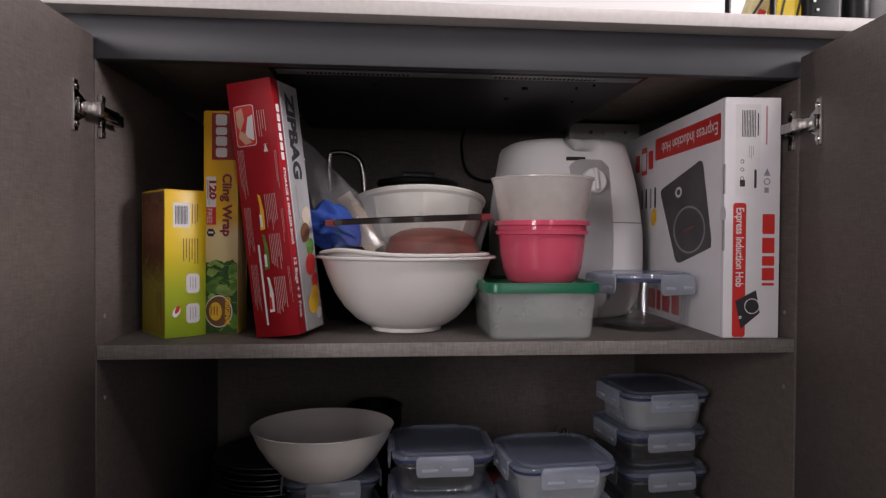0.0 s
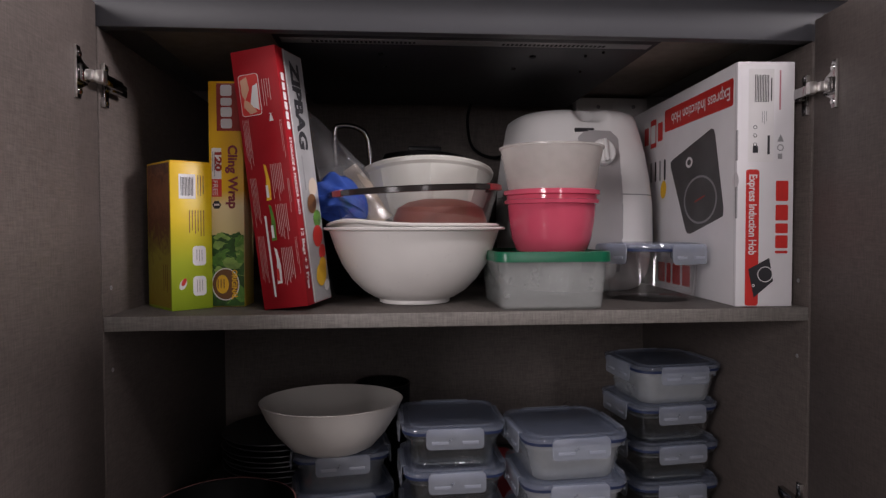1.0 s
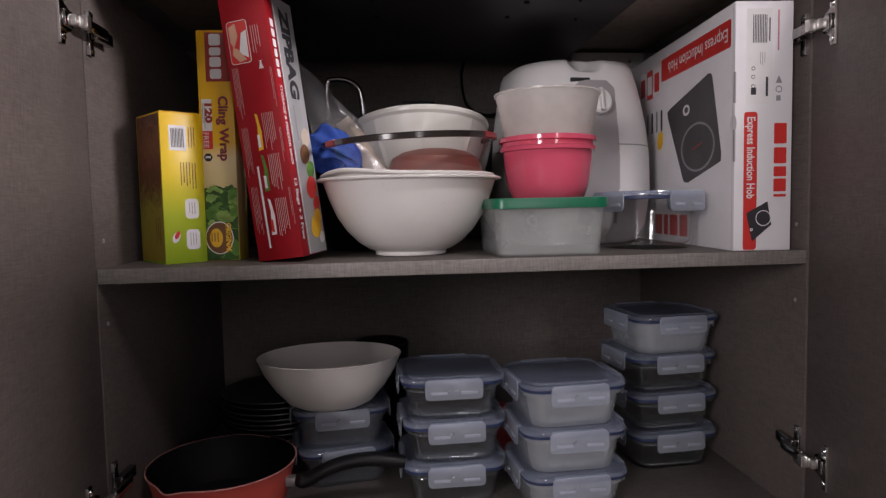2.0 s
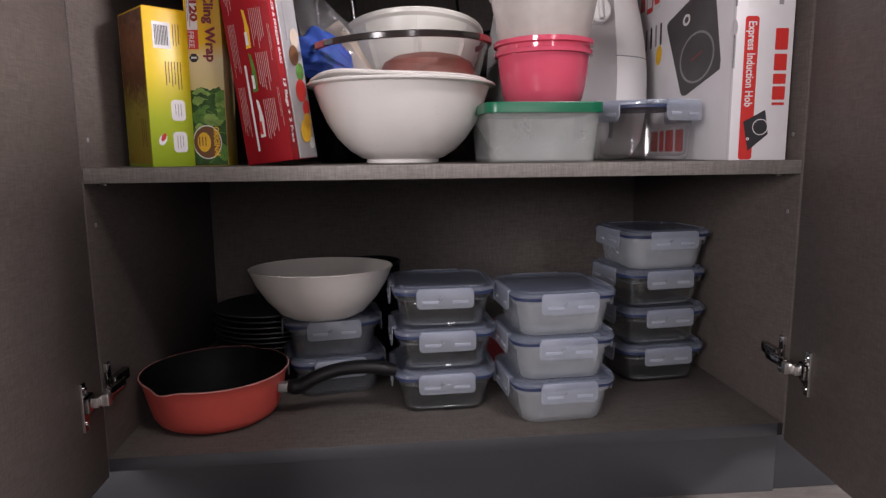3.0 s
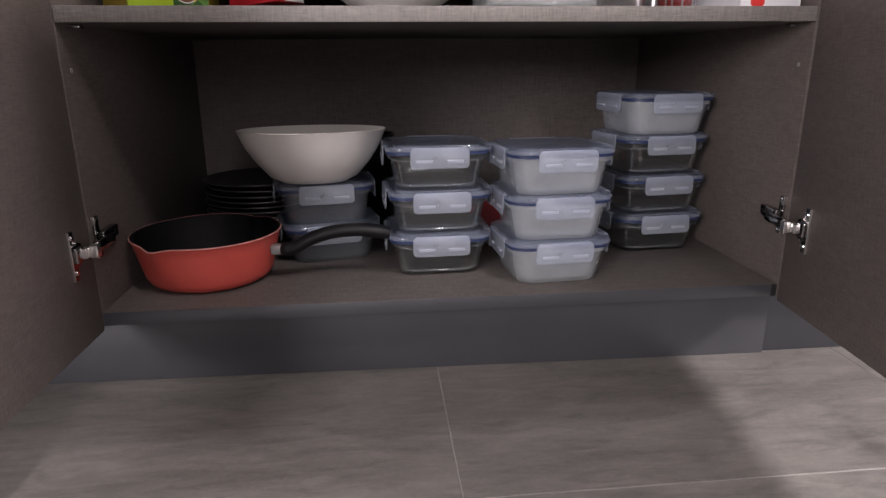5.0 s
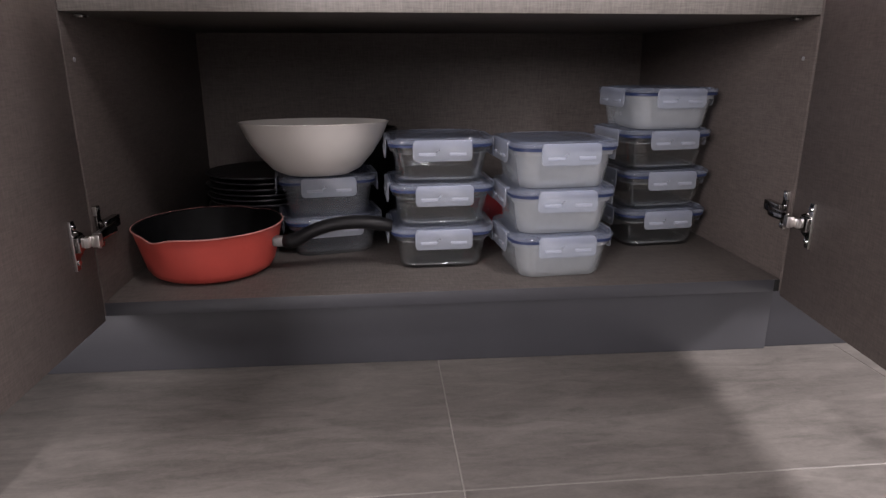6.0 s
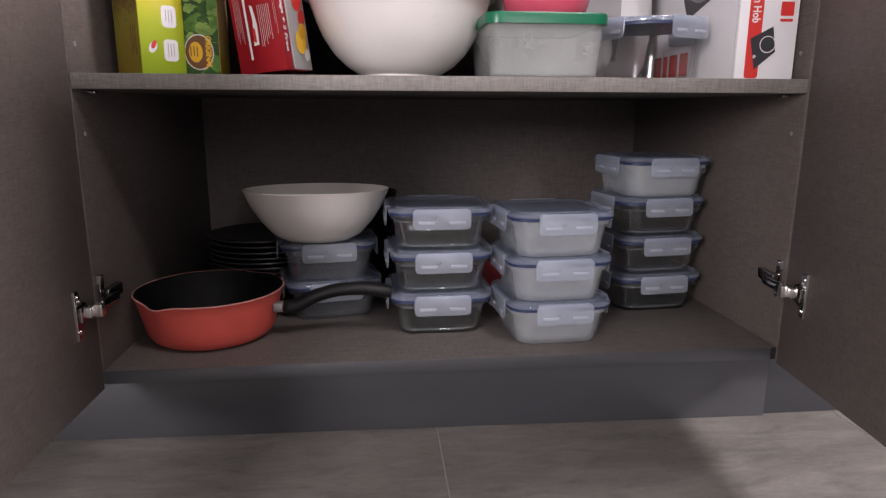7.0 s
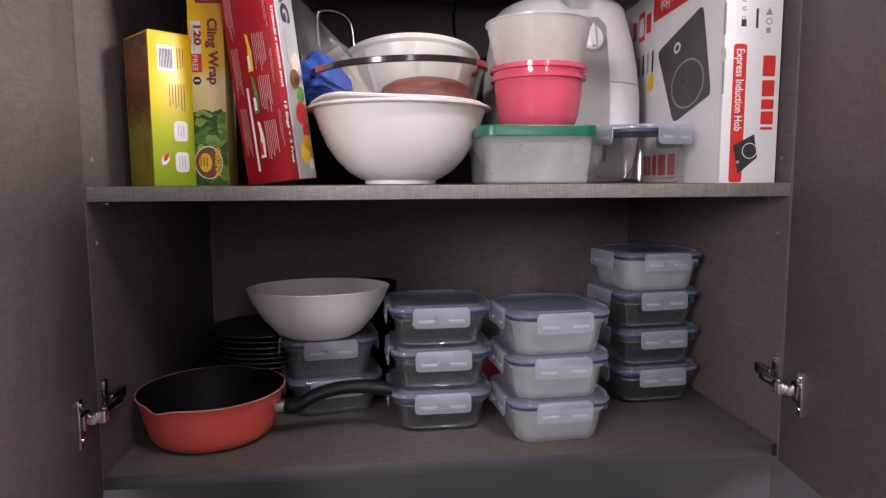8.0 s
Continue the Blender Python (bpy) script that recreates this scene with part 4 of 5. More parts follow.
def build_strainer_and_bag():
    h = thing("wire_handle_sieve", pose(-0.168, 0.25, SHELF), "upright sieve with a chrome loop handle", "sieve")
    part("loop_handle", tube(curve_points([(-0.022, 0, 0.20), (-0.024, 0, 0.262), (-0.014, 0.0, 0.273), (0.012, 0.0, 0.270), (0.029, 0.0, 0.252), (0.034, 0.0, 0.20)], 8), 0.0044, 12), POLISHED, h)
    part("basket", lathe([(0.030, 0), (0.044, 0.05), (0.050, 0.15), (0.052, 0.20), (0.054, 0.203), (0.051, 0.203), (0.047, 0.15), (0.041, 0.052), (0.028, 0.003)], 40, m=Matrix.Translation((0.004, 0.0, 0))), BLACK, h)
    # cloth bunched over the bowl rim beside the carton
    c = thing("blue_cloth", pose(-0.186, 0.145, SHELF + 0.112), "crumpled dark blue cloth draped on the bowl rim", "cloth")
    rings = []
    for k in range(25):
        a = k / 24
        row = []
        for i in range(48):
            t = 2 * math.pi * i / 48
            fat = math.sin(math.pi * min(1.0, 0.08 + a * 0.92)) ** 0.45
            fold = 1 + 0.16 * math.sin(5 * t + 7 * a) + 0.10 * math.sin(9 * t - 11 * a)
            p = Vector((-0.034 + 0.086 * a + 0.016 * fat * fold * math.cos(t) * 0.5, 0.022 * fat * fold * math.cos(t), 0.030 + 0.020 * math.sin(3.0 * a) - 0.014 * a + 0.030 * fat * fold * math.sin(t)))
            row.append(p + 0.005 * noise.noise_vector(p * 40))
        rings.append(row)
    part("cloth_body", loft(rings), BLUE, c)
    rings = []
    for k in range(17):
        a = k / 16
        p = Vector((-0.030 + 0.004 * math.sin(5 * a), -0.010 - 0.012 * a, 0.050 - 0.085 * a))
        rings.append([p + Vector(((0.011 - 0.004 * a) * math.cos(t) * (1 + 0.2 * math.sin(4 * t)), 0.007 * math.sin(t), 0)) for t in (2 * math.pi * i / 24 for i in range(24))])
    part("cloth_corner", loft(rings), BLUE, c)
    # clear bag with a pale wooden spoon in it
    b = thing("plastic_bag", pose(-0.152, 0.150, SHELF + 0.116), "clear plastic bag with a pale utensil inside", "bag")
    bm = bmesh.new()
    for side in (-1, 1):
        grid = []
        for j in range(25):
            v = j / 24
            row = []
            for i in range(17):
                u = i / 16
                wd = 0.078 * (1 - 0.22 * v)
                x = -0.040 - 0.040 * v + wd * u + 0.060 * (1 - v) * (u - 0.1)
                y = side * (0.007 * math.sin(math.pi * u) * (1 - 0.6 * v)) + 0.006 * math.sin(9 * u + 5 * v) * v + 0.035 * v
                z = 0.165 * v * (1 - 0.30 * u) + 0.012 * (1 - u)
                row.append(bm.verts.new(Vector((x, y, z)) + 0.004 * noise.noise_vector(Vector((x * 45, z * 30, side)))))
            grid.append(row)
        for j in range(24):
            for i in range(16):
                bm.faces.new((grid[j][i], grid[j][i + 1], grid[j + 1][i + 1], grid[j + 1][i]))
    part("film", bm, clear("bag_film", (0.93, 0.93, 0.94), 0.12, haze=0.28, haze_color=(0.78, 0.78, 0.80)), b)
    s = thing("wooden_spatula", pose(-0.150, 0.150, SHELF + 0.118), "pale wooden spatula inside a clear bag", "spatula")
    rings = []
    for p, rr in zip(curve_points([(0.046, 0.002, 0.004), (0.022, 0.006, 0.024), (0.004, 0.014, 0.052), (-0.014, 0.024, 0.080)], 6), np.linspace(0.024, 0.012, 19).tolist()):
        rings.append([p + Vector((rr * math.cos(t) * 0.8, 0.004 * math.sin(t), rr * math.cos(t) * 0.55)) for t in (2 * math.pi * i / 16 for i in range(16))])
    part("blade", loft(rings), BEIGE, s)


def build_green_box():
    g = thing("storage_box", pose(0.1080, 0.083, SHELF), "clouded plastic storage box with a green lid", "food box")
    L = 0.014
    rings = [rrect(0.132, 0.132 + L, 0.014, 0.0), rrect(0.136, 0.136 + L, 0.015, 0.002), rrect(0.146, 0.146 + L, 0.016, 0.062), rrect(0.149, 0.149 + L, 0.017, 0.0625), rrect(0.149, 0.149 + L, 0.017, 0.064), rrect(0.143, 0.143 + L, 0.015, 0.064), rrect(0.133, 0.133 + L, 0.014, 0.004), rrect(0.129, 0.129 + L, 0.013, 0.003)]
    part("tub", loft(rings), TUB, g)
    rings = [rrect(0.149, 0.149 + L, 0.017, 0.0642), rrect(0.1545, 0.1545 + L, 0.019, 0.0625), rrect(0.1545, 0.1545 + L, 0.019, 0.073), rrect(0.1525, 0.1525 + L, 0.018, 0.0755), rrect(0.146, 0.146 + L, 0.015, 0.0758), rrect(0.143, 0.143 + L, 0.014, 0.0705), rrect(0.139, 0.139 + L, 0.013, 0.0702)]
    part("lid", loft(rings), GREEN, g, "green plastic snap lid")


def build_pink_bowls():
    p = thing("round_tub", pose(0.1215, 0.075, SHELF + 0.0702), "glossy pink round plastic tub on a green lid", "tub")
    prof = [(0.030, 0), (0.042, 0.001), (0.049, 0.006), (0.055, 0.022), (0.059, 0.046), (0.061, 0.068), (0.065, 0.069), (0.0655, 0.074), (0.0625, 0.0745), (0.0590, 0.0745), (0.0575, 0.048), (0.053, 0.023), (0.047, 0.008), (0.040, 0.004)]
    part("tub_wall", lathe(prof, 80), PINK, p)
    part("rim", lathe([(0.0592, 0.0747), (0.0625, 0.0747), (0.0625, 0.080), (0.0665, 0.0815), (0.0665, 0.087), (0.064, 0.088), (0.0595, 0.086)], 80, loop=True), PINK, p)
    f = thing("milky_bowl", pose(0.1215, 0.076, SHELF + 0.1115), "milky white plastic bowl nested in a pink tub", "bowl")
    prof = [(0.030, 0), (0.044, 0.001), (0.052, 0.010), (0.058, 0.040), (0.064, 0.070), (0.0705, 0.103), (0.0725, 0.1035), (0.0725, 0.106), (0.070, 0.1065), (0.062, 0.070), (0.056, 0.040), (0.050, 0.012), (0.042, 0.003)]
    part("bowl", lathe(prof, 80), MILK, f)


def clip_lid(t, s, z, round_lid=False):
    """Lid with raised middle, blue seal and four hinged clips, on a container with its top at z."""
    ringf = (lambda w, zz: circle(w / 2, zz, 64)) if round_lid else (lambda w, zz: rrect(w, w, 0.026 * w / 0.15, zz))
    part("seal", loft([ringf(s - 0.005, z - 0.002), ringf(s - 0.001, z - 0.0015), ringf(s - 0.001, z + 0.002), ringf(s - 0.005, z + 0.0025)]), SEAL, t, "blue silicone seal")
    rings = [ringf(s - 0.003, z + 0.0027), ringf(s + 0.001, z + 0.003), ringf(s + 0.0015, z + 0.006), ringf(s - 0.001, z + 0.0085), ringf(s - 0.014, z + 0.0088), ringf(s - 0.017, z + 0.0065), ringf(s - 0.022, z + 0.0065), ringf(s - 0.025, z + 0.0095), ringf(s - 0.029, z + 0.0098)]
    part("lid", loft(rings), LID, t, "translucent grey-blue snap lid")
    for k in range(4):
        bm = bmesh.new()
        o = s / 2 + 0.0018
        wd = 0.041 if not round_lid else 0.033
        mid, tall = z - 0.0055, 0.0285

        def sheet(grow, depth):
            return [Vector((p.x, -(o + depth + max(0.0, -(p.y + 0.004)) * 0.10), mid + p.y)) for p in rrect(2 * (wd - grow), tall - 2 * grow, 0.0065, 0, 5)]
        loft([sheet(0.0006, 0.0), sheet(0.0, 0.0006), sheet(0.0, 0.0016), sheet(0.0006, 0.0022)], bm=bm)
        box(-wd * 0.9, wd * 0.9, -(o + 0.0006), -(o - 0.006), z + 0.0062, z + 0.0084, 0.0005, bm)
        c = part("clip", bm, CLIP, t, "pale hinged locking clip")
        for x in (-0.52, 0.52):
            part("rib", box(wd * x - wd * 0.29, wd * x + wd * 0.29, -(o + 0.0042), -(o + 0.0018), z - 0.0125, z - 0.0078, 0.0012), RIB, c)
        c.matrix_local = Matrix.Rotation(radians(90 * k), 4, "Z")


def clip_container(body_mat, label, m):
    t = thing("food_container", m, label, "food container", "stacked clip-lid containers")
    s, z = 0.148, 0.0535
    profile = ((0.109, 0.022, 0.0), (0.118, 0.024, 0.0012), (0.122, 0.025, 0.005), (0.135, 0.026, z - 0.008), (0.142, 0.026, z - 0.0075), (0.1425, 0.026, z - 0.0022), (0.134, 0.024, z - 0.0022),
               (0.130, 0.024, z - 0.008), (0.117, 0.024, 0.0075), (0.109, 0.022, 0.004))
    part("box_body", loft([rrect(w, w, rad, h) for w, rad, h in profile]), body_mat, t)
    if body_mat is GLASS:
        # thin pale strips for the bright refracted edges: foot, under the rim, down the corners
        for w, zz, r in ((0.1135, 0.0066, 0.0014), (0.1310, z - 0.0105, 0.0010)):
            ring = rrect(w, w, 0.024, zz)
            part("edge_glint", loft([[p + Vector((p.x, p.y, 0)).normalized() * (r * math.cos(k)) + Vector((0, 0, r * math.sin(k))) for p in ring] for k in (2 * math.pi * i / 8 for i in range(9))]), EDGEGLINT, t)
        for sx in (-1, 1):
            for sy in (-1, 1):
                part("edge_glint", tube([Vector((sx * 0.0506, sy * 0.0506, 0.008)), Vector((sx * 0.0530, sy * 0.0530, 0.025)), Vector((sx * 0.0564, sy * 0.0564, z - 0.011))], 0.0011, 8), EDGEGLINT, t)
    clip_lid(t, s, z)
    return t


PITCH = 0.0630


def build_containers():
    g = clip_container(GLASS, "square clear glass food container with a blue-sealed clip lid", pose(-0.0140, 0.156, BASE, 0, 0, 1.5))
    for k, (dx, r) in enumerate(((0.0, 2.5), (-0.001, 1.0)), 1):
        copy_thing(g, pose(-0.0140 + dx, 0.156, BASE + k * PITCH, 0, 0, r))
    f = clip_container(FROST, "square frosted plastic food container with a blue-sealed clip lid", pose(0.1470, 0.101, BASE, 0, 0, 4.0))
    for k, (dx, r) in enumerate(((-0.001, 2.5), (-0.002, 4.5)), 1):
        copy_thing(f, pose(0.1470 + dx, 0.101, BASE + k * PITCH, 0, 0, r))
    for k, (dx, r) in enumerate(((0.0, 5.0), (-0.001, 6.0), (-0.004, 7.0))):
        copy_thing(g, pose(0.3490 + dx, 0.236, BASE + k * PITCH, 0, 0, r))
    copy_thing(f, pose(0.3490, 0.234, BASE + 3 * PITCH, 0, 0, 6.5))
    a = clip_container(SHADEFROST, "square frosted plastic food container, dimmed for shade under a serving bowl", pose(-0.184, 0.240, BASE, 0, 0, 12))
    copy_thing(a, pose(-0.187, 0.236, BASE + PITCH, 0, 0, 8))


def build_round_container():
    t = thing("round_food_container", pose(0.286, 0.128, SHELF, 0, 0, 22), "round clear glass food container with a clip lid", "food container")
    z = 0.074
    prof = [(0.054, 0), (0.060, 0.001), (0.0635, 0.005), (0.0675, z - 0.010), (0.071, z - 0.009), (0.0715, z - 0.0022), (0.067, z - 0.0022), (0.0645, z - 0.010), (0.060, 0.010), (0.053, 0.006)]
    part("jar", lathe(prof, 72), GLASSTHIN, t)
    clip_lid(t, 0.146, z, True)


def build_air_fryer():
    a = thing("air_fryer", pose(0.222, 0.340, SHELF, 0, 0, 5), "white air fryer with a grey front panel and white dial", "air fryer")
    h = 0.312
    rings = []
    for z, w, d, cy in ((0.0, 0.225, 0.22, 0.0), (0.004, 0.245, 0.24, 0.0), (0.03, 0.272, 0.27, -0.005), (0.09, 0.284, 0.295, -0.006), (0.15, 0.282, 0.298, -0.004), (0.20, 0.274, 0.290, 0.0), (0.24, 0.262, 0.276, 0.002), (0.27, 0.250, 0.262, 0.004), (0.29, 0.242, 0.251, 0.006), (0.296, 0.240, 0.247, 0.007), (0.302, 0.237, 0.243, 0.008), (0.309, 0.230, 0.232, 0.010), (0.3125, 0.219, 0.218, 0.013), (0.3140, 0.200, 0.198, 0.015), (0.3150, 0.180, 0.178, 0.017), (0.3155, 0.150, 0.14, 0.020)):
        pts = []
        for i in range(192):
            t = 2 * math.pi * i / 192
            c, s = math.cos(t), math.sin(t)
            p = Vector((w * 0.482 * math.copysign(abs(c) ** 0.75, c), cy + d / 2 * math.copysign(abs(s) ** 0.75, s), z))
            # finger notch at the top of the front
            near = math.hypot((p.x + 0.006) / 0.034, (p.y + 0.112) / 0.040)
            if z > 0.285 and near < 1:
                p += Vector((0, 0.012, -0.020)) * min(1.0, 1.6 * (1 - near)) * (z - 0.285) / 0.03
            pts.append(p)
        rings.append(pts)
    part("shell", loft(rings), FRYER, a)

    def front(z):
        zs = [(0.03, -0.140), (0.09, -0.1535), (0.15, -0.153), (0.20, -0.145), (0.24, -0.136), (0.27, -0.127), (0.29, -0.119), (0.302, -0.110)]
        return float(np.interp(z, [q[0] for q in zs], [q[1] for q in zs]))
    # grey panel with a round head, following the shell
    rows = []
    for z in np.linspace(0.035, 0.272, 26):
        half = 0.036 if z < 0.205 else math.sqrt(max(0.0, 0.046 ** 2 - (z - 0.232) ** 2)) if z > 0.203 else 0.036
        half = max(half, 0.004)
        rows.append([Vector((half * u, front(z) - 0.0035 + 0.010 * (abs(u) * half / 0.05) ** 2, z)) for u in np.linspace(-1, 1, 9)] + [Vector((half * u, front(z) + 0.012, z)) for u in np.linspace(1, -1, 9)])
    part("front_panel", loft(rows), FRYERGREY, a, "grey front panel")
    tilt = Matrix.Translation((0.0, front(0.232) - 0.003, 0.232)) @ Matrix.Rotation(radians(90 - 15), 4, "X")
    dial = part("dial", lathe([(0.022, -0.006), (0.0215, 0.012), (0.019, 0.014), (0.001, 0.0145)], 40, m=tilt), FRYER, a, "white round dial")
    part("pointer", box(-0.003, 0.003, -0.019, 0.019, 0.0142, 0.022, 0.0015, m=tilt), FRYER, dial)
    part("brand_mark", box(-0.017, 0.017, -0.0028, 0.0028, -0.004, 0.0016, 0.0, m=Matrix.Translation((-0.024, front(0.273) - 0.0005, 0.273)) @ Matrix.Rotation(radians(90 - 18), 4, "X")), INK, a)
    seam = []
    for z, grow in ((0.1642, 0.998), (0.1646, 1.0035), (0.1658, 1.0035), (0.1662, 0.998)):
        ring = [(2 * math.pi * i / 72) for i in range(72)]
        seam.append([Vector((grow * 0.2797 * 0.482 * math.copysign(abs(math.cos(t)) ** 0.75, math.cos(t)), -0.0028 + grow * 0.1478 * math.copysign(abs(math.sin(t)) ** 0.75, math.sin(t)), z)) for t in ring])
    part("seam", loft(seam), GREYINK, a)
    # basket drawer and grip
    rows = []
    for z in np.linspace(0.04, 0.150, 12):
        rows.append([Vector((0.030 * u, front(z) - 0.0045, z)) for u in (-1, -0.5, 0, 0.5, 1)] + [Vector((0.030 * u, front(z) + 0.006, z)) for u in (1, 0.5, 0, -0.5, -1)])
    part("basket_front", loft(rows), FRYERGREY, a)
    part("basket_grip", tube(curve_points([(0, front(0.074) + 0.004, 0.062), (0, front(0.07) - 0.012, 0.056), (0, front(0.05) - 0.014, 0.040), (0, front(0.03) + 0.004, 0.026)], 6), 0.017, 18), FRYER, a, "white basket grip")
    for ob in a.children_recursive:
        ob.data.transform(Matrix.Diagonal((0.93, 1.0, 0.968, 1.0)))


build_mixing_bowls()
build_strainer_and_bag()
build_green_box()
build_pink_bowls()
build_round_container()
build_air_fryer()
build_containers()


# ---- lower shelf: bowl, pan, plates ----
def build_serving_bowl():
    b = thing("serving_bowl", pose(-0.195, 0.188, BASE + 2 * PITCH + 0.0022, -2.2, 0, 0), "wide cream serving bowl on a food container", "bowl")
    prof = [(0.034, 0), (0.050, 0.0015), (0.065, 0.009), (0.084, 0.030), (0.0995, 0.054), (0.1085, 0.0750), (0.110, 0.0770), (0.1085, 0.0780), (0.097, 0.056), (0.081, 0.032), (0.062, 0.012), (0.032, 0.004)]
    part("bowl", lathe(prof, 96), CERAMIC, b)


def build_frying_pan():
    p = thing("saute_pan", pose(-0.347, 0.130, BASE, 0, 0, 0), "red enamel saute pan with black nonstick inside", "pan")

    def wall(r, z, spout):
        pts = []
        for i in range(96):
            a = 2 * math.pi * i / 96
            g = math.exp(-((a - math.radians(243)) / 0.16) ** 2) + math.exp(-((a - math.radians(63)) / 0.16) ** 2)
            pts.append(Vector(((r + 0.005 * g * spout) * math.cos(a), (r + 0.005 * g * spout) * math.sin(a), z - 0.004 * g * spout)))
        return pts
    outer = [wall(r, z, s) for r, z, s in ((0.066, 0, 0), (0.076, 0.0016, 0), (0.0835, 0.0060, 0), (0.0885, 0.0140, 0), (0.0925, 0.030, 0), (0.0985, 0.054, 0.4), (0.1022, 0.0680, 1), (0.1034, 0.0694, 1), (0.1030, 0.0704, 1))]
    part("pan_wall", loft(outer, True, False), REDPAN, p)
    inner = [wall(r, z, s) for r, z, s in ((0.1029, 0.0705, 1), (0.1012, 0.0708, 1), (0.0996, 0.0695, 1), (0.0955, 0.054, 0.4), (0.0895, 0.030, 0), (0.083, 0.008, 0), (0.070, 0.004, 0))]
    part("nonstick_lining", loft(inner, False, True), NONSTICK, p, "black nonstick lining")
    lip = [wall(r, z, 1) for r, z in ((0.1024, 0.0688), (0.1040, 0.0696), (0.1037, 0.0709), (0.1024, 0.0711))]
    part("lip", loft(lip, loop=True), plain("worn_pink_lip", (0.50, 0.21, 0.19), 0.35, vary=0.2, size=60), p, "pale worn rim line")
    part("handle_ferrule", box(0.092, 0.113, -0.034, -0.018, 0.039, 0.053, 0.003), STEELDULL, p, "steel ferrule")
    pts = curve_points([(0.107, -0.026, 0.046), (0.124, -0.027, 0.047), (0.152, -0.028, 0.061), (0.185, -0.027, 0.0695), (0.225, -0.026, 0.0705), (0.262, -0.026, 0.064)], 8)
    rad = list(np.interp(np.linspace(0, 1, len(pts)), [0, 0.12, 0.3, 0.6, 0.9, 1], [0.010, 0.0140, 0.0120, 0.0120, 0.0130, 0.0105]))
    part("handle", tube(pts, rad, 16, flat=0.8), BLACK, p, "black curved plastic handle")


def build_plates():
    glaze = plain("dark_glaze", (0.012, 0.012, 0.014), 0.45, vary=0.2)
    rim = plain("pale_plate_rim", (0.032, 0.032, 0.036), 0.4, vary=0.25, size=60)
    first = thing("dinner_plate", pose(-0.306, 0.372, BASE), "dark glazed plate in a stack behind the pan", "plate", "stack of dark plates")
    prof = [(0.048, 0), (0.053, 0.0), (0.056, 0.003), (0.078, 0.008), (0.0975, 0.0122), (0.0980, 0.0126), (0.0975, 0.0140), (0.076, 0.0108), (0.053, 0.0062), (0.001, 0.0055)]
    part("plate", lathe(prof, 72), glaze, first)
    part("rim", lathe([(0.0976, 0.0120), (0.0990, 0.0130), (0.0985, 0.0146), (0.0968, 0.0142)], 72, loop=True), rim, first, "paler rim")
    for k in range(1, 11):
        copy_thing(first, pose(-0.306 + 0.003 * math.sin(3 * k), 0.372 + 0.003 * math.cos(5 * k), BASE + 0.0092 * k))


def build_back_items():
    s = thing("saucepan", pose(-0.120, 0.425, BASE), "dark saucepan at the back of the cabinet", "pan")
    part("pan_wall", lathe([(0.045, 0), (0.050, 0.004), (0.052, 0.168), (0.054, 0.170), (0.0535, 0.173), (0.050, 0.171), (0.047, 0.008), (0.001, 0.006)], 56), NONSTICK, s)
    part("rim", lathe([(0.0525, 0.1715), (0.054, 0.173), (0.0525, 0.1745), (0.051, 0.173)], 56, loop=True), STEEL, s)
    part("grip", box(-0.012, 0.012, -0.078, -0.052, 0.158, 0.168, 0.003), BLACK, s)
    r = thing("red_lid", pose(0.085, 0.29, BASE), "red plastic lid stored between the container stacks", "lid")
    part("disc", lathe([(0.041, 0), (0.043, 0.003), (0.041, 0.008), (0.02, 0.011), (0.001, 0.011), (0.001, 0.003)], 48, m=Matrix.Translation((0, 0, 0.0425)) @ Matrix.Rotation(radians(78), 4, "X")), plain("red_plastic", (0.5, 0.03, 0.035), 0.35), r)
    w = thing("wire_rack", pose(0.305, 0.45, BASE), "small chrome wire rack at the back", "rack")
    for k in range(6):
        x = -0.05 + 0.016 * k
        part("wire", tube(curve_points([(x, 0.05, 0.002), (x, 0.05, 0.085 - 0.003 * k), (x + 0.004, 0.035, 0.108 - 0.005 * k), (x + 0.008, 0.0, 0.112 - 0.005 * k), (x + 0.010, -0.01, 0.10 - 0.005 * k)], 6), 0.0013, 8), CHROME, w)
    for z in (0.0025, 0.06):
        part("rail", tube([(-0.055, 0.0515, z), (0.036, 0.0515, z)], 0.002, 8), CHROME, w)


build_serving_bowl()
build_frying_pan()
build_plates()
build_back_items()


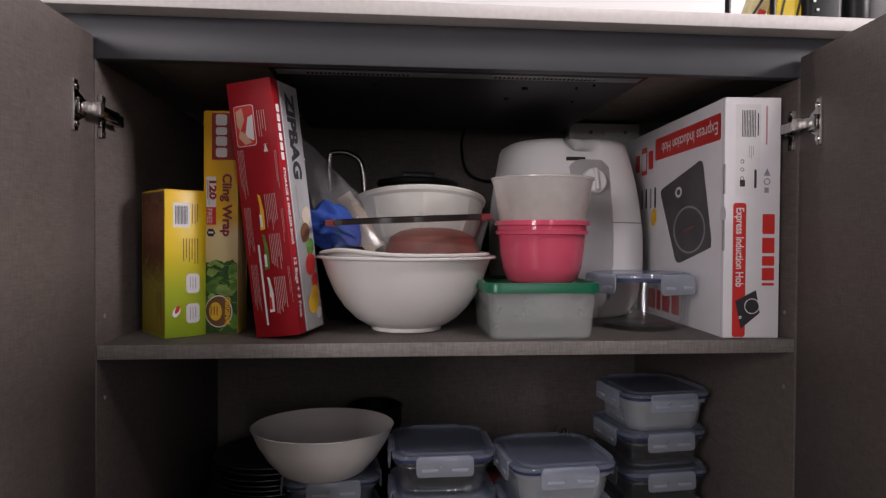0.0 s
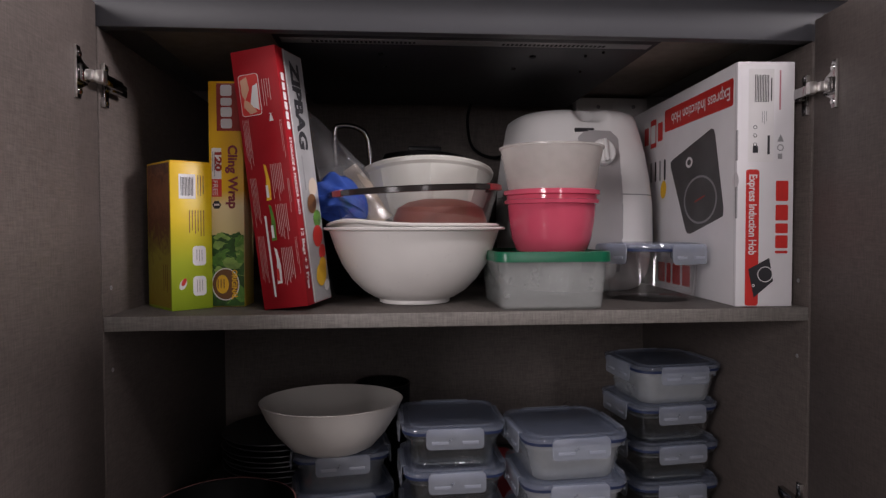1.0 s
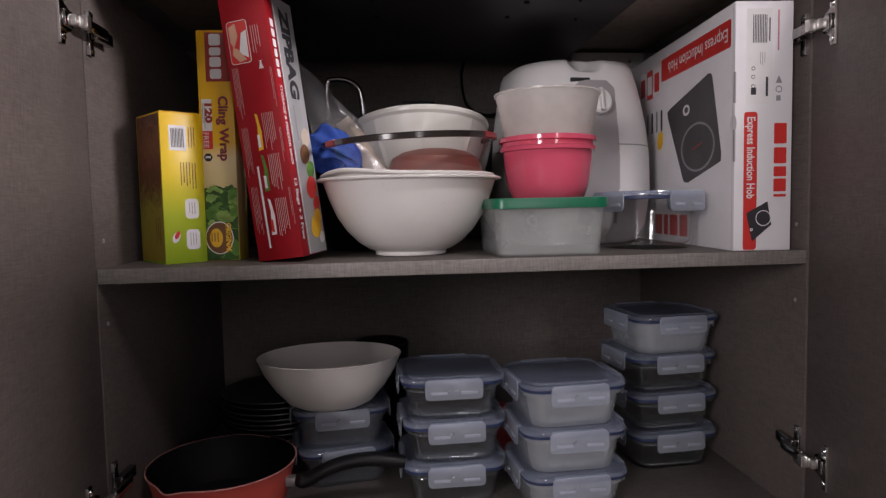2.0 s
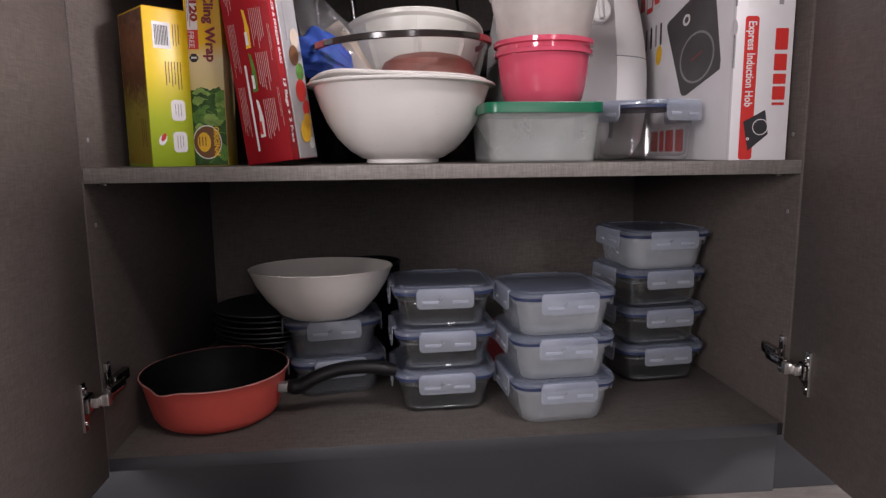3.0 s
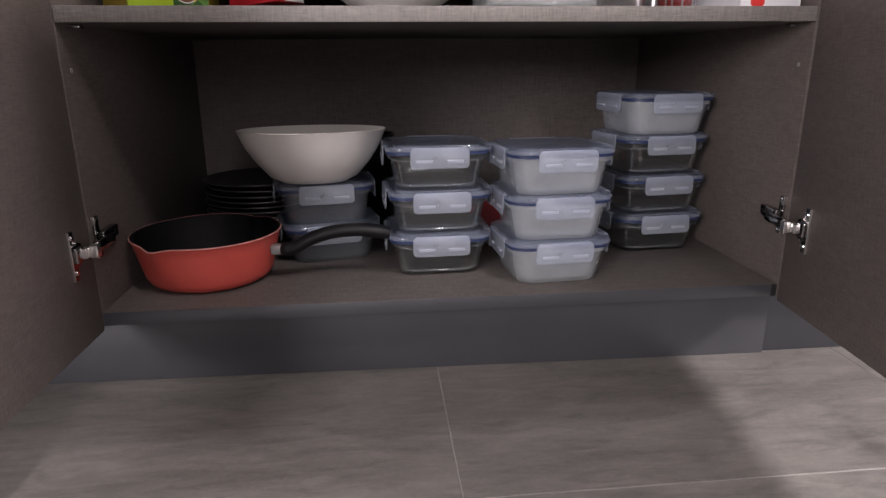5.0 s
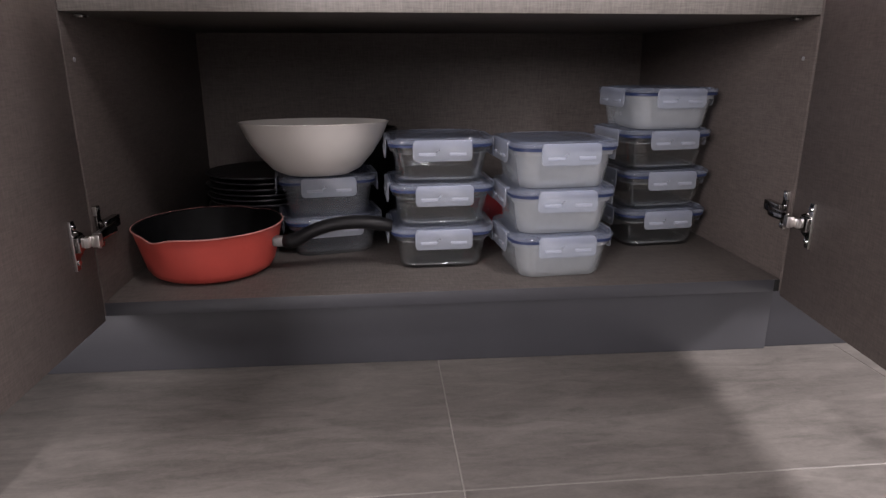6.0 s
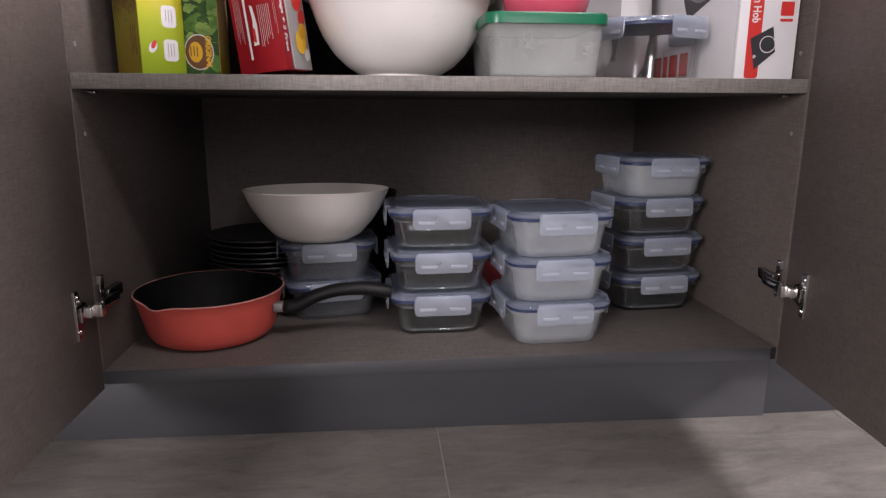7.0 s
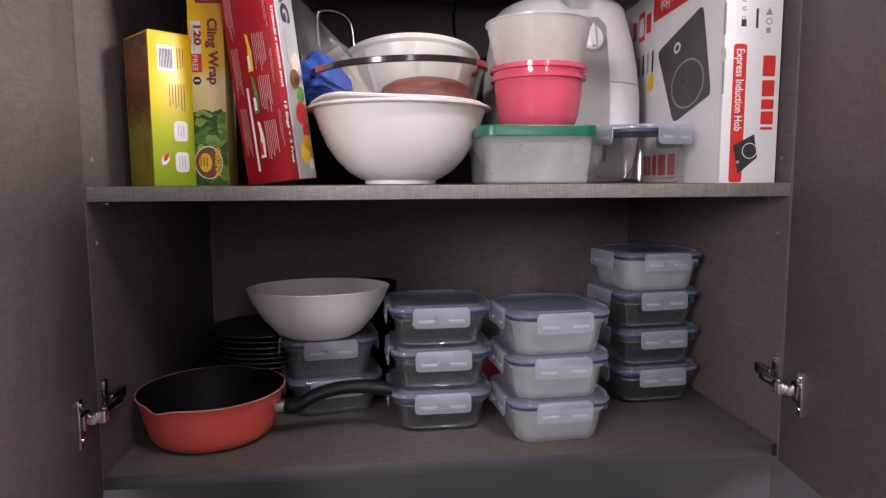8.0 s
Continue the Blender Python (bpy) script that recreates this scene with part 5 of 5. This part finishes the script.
# ---- on the worktop ----
def build_worktop_items():
    top = 0.9060
    r = thing("dish_rack", pose(0.48, 0.07, top), "black wire dish rack on the worktop", "rack")
    for x in (-0.102, -0.036, 0.16):
        part("wire_post", tube([(x, -0.02, 0.0), (x, -0.02, 0.20)], 0.0042, 10), BLACK, r)
    part("wire_rail", tube([(-0.102, -0.02, 0.11), (0.16, -0.02, 0.11)], 0.003, 10), BLACK, r)
    part("wire_brace", tube([(-0.082, -0.02, 0.002), (-0.035, -0.02, 0.075)], 0.002, 8), BLACK, r)
    y = thing("scouring_pad_pack", pose(0.464, 0.072, top, 0, 13, 0), "yellow pack with black lines leaning in the dish rack", "pack")
    part("pack_body", box(-0.019, 0.024, -0.012, 0.012, 0.006, 0.10, 0.004), YELLOWPACK, y)
    for x in (-0.010, 0.013):
        part("pack_stripe", box(x, x + 0.003, -0.0135, -0.0118, 0.008, 0.098, 0.0005), INK, y)
    y2 = thing("sponge_pack", pose(0.420, 0.085, top, 0, 20, 0), "pale yellow and red pack leaning in the dish rack", "pack")
    part("pack_body", box(-0.014, 0.016, -0.010, 0.010, 0.006, 0.10, 0.003), PALEPACK, y2)
    part("pack_stripe", box(0.002, 0.013, -0.0115, -0.0098, 0.022, 0.05, 0.0005), REDINK, y2)
    b = thing("utensil_caddy", pose(0.522, 0.072, top), "black caddy with small holes beside the dish rack", "caddy")
    part("caddy_body", loft([rrect(0.050, 0.04, 0.008, 0), rrect(0.056, 0.044, 0.009, 0.002), rrect(0.062, 0.05, 0.010, 0.13), rrect(0.056, 0.044, 0.009, 0.13), rrect(0.050, 0.04, 0.008, 0.004)]), BLACK, b)
    for x, z in ((-0.016, 0.026), (-0.012, 0.038), (-0.017, 0.05)):
        part("hole", lathe([(0.0022, 0), (0.002, 0.0008), (0.001, 0.001)], 12, m=Matrix.Translation((x, -0.0228 - 0.003 * z / 0.13, z)) @ Matrix.Rotation(radians(90), 4, "X")), WHITEINK, b)
    for x, r0, mat, lab in ((0.585, 0.020, BLACK, "black bottle beside the dish rack"), (0.630, 0.026, GREYINK, "grey canister beside the dish rack")):
        b = thing("bottle", pose(x, 0.075, top), lab, "bottle")
        part("bottle_body", lathe([(r0 * 0.9, 0), (r0, 0.004), (r0, 0.12), (r0 * 0.5, 0.15), (r0 * 0.45, 0.18)], 32), mat, b)
        part("bottle_cap", lathe([(r0 * 0.5, 0.178), (r0 * 0.5, 0.198), (r0 * 0.4, 0.2)], 24), BLACK, b)


build_worktop_items()


# ---- floor tiles ----
def build_floor():
    f = tagged(part("floor", box(-2.5, 2.5, -3.3, 0.72, -0.06, -0.0007), GROUT, None, smooth=0), "grey stone-look tiled kitchen floor with pale joints", "floor", "", "structure")
    me = None
    for i in range(-5, 5):
        for j in range(-6, 2):
            x0, y0 = -0.0245 + 0.6 * i, -0.25 + 0.6 * j
            if x0 < -2.6 or x0 > 2.2 or y0 < -3.4 or y0 > 0.4:
                continue
            if me is None:
                t = part("tile", box(0.0008, 0.5992, 0.0008, 0.5992, -0.008, 0.0, 0.0006, segments=1), TILE, f)
                me = t.data
            else:
                t = new("tile", me)
                t.parent = f
            t.location = (x0, y0, 0)


build_floor()


# ---- windows across the room ----
def build_windows():
    for k, (m, hw, h) in enumerate(((pose(-1.95, -3.25, 0.68), 0.33, 1.14), (pose(0.55, -3.25, 0.68), 0.27, 1.14), (pose(2.55, -0.95, 1.42, 0, 0, 90), 0.49, 0.48)), 1):
        w = tagged(thing("window_%d" % k, m, "plain window in a white frame", "window"), kind="structure")
        for a, b, c, d in ((-hw, 0.04 - hw, 0, h), (hw - 0.04, hw, 0, h), (0.04 - hw, hw - 0.04, 0, 0.04), (0.04 - hw, hw - 0.04, h - 0.04, h)):
            part("window_frame", box(a, b, -0.03, 0.03, c, d, 0.003), FRYER, w)
    # trims for the two added ceiling spots
    for x, y in ((0.25, 0.12), (0.75, -1.35)):
        d = tagged(thing("downlight", pose(x, y, 2.5), "trim ring of an unseen ceiling spot added as fill", "lamp"))
        part("trim_ring", lathe([(0.060, 0.0), (0.058, -0.006), (0.045, -0.008), (0.042, 0.0)], 40, loop=True), FRYER, d)

    # frame for the added panel lamp
    p = thing("ceiling_panel", pose(0.24, -0.88, 2.5), "unseen square ceiling panel lamp added as weak fill", "lamp")
    for a, b, c, d in ((-0.31, 0.31, -0.31, -0.285), (-0.31, 0.31, 0.285, 0.31), (-0.31, -0.285, -0.285, 0.285), (0.285, 0.31, -0.285, 0.285)):
        part("panel_frame", box(a, b, c, d, -0.045, 0.0, 0.002), FRYER, p)


build_windows()
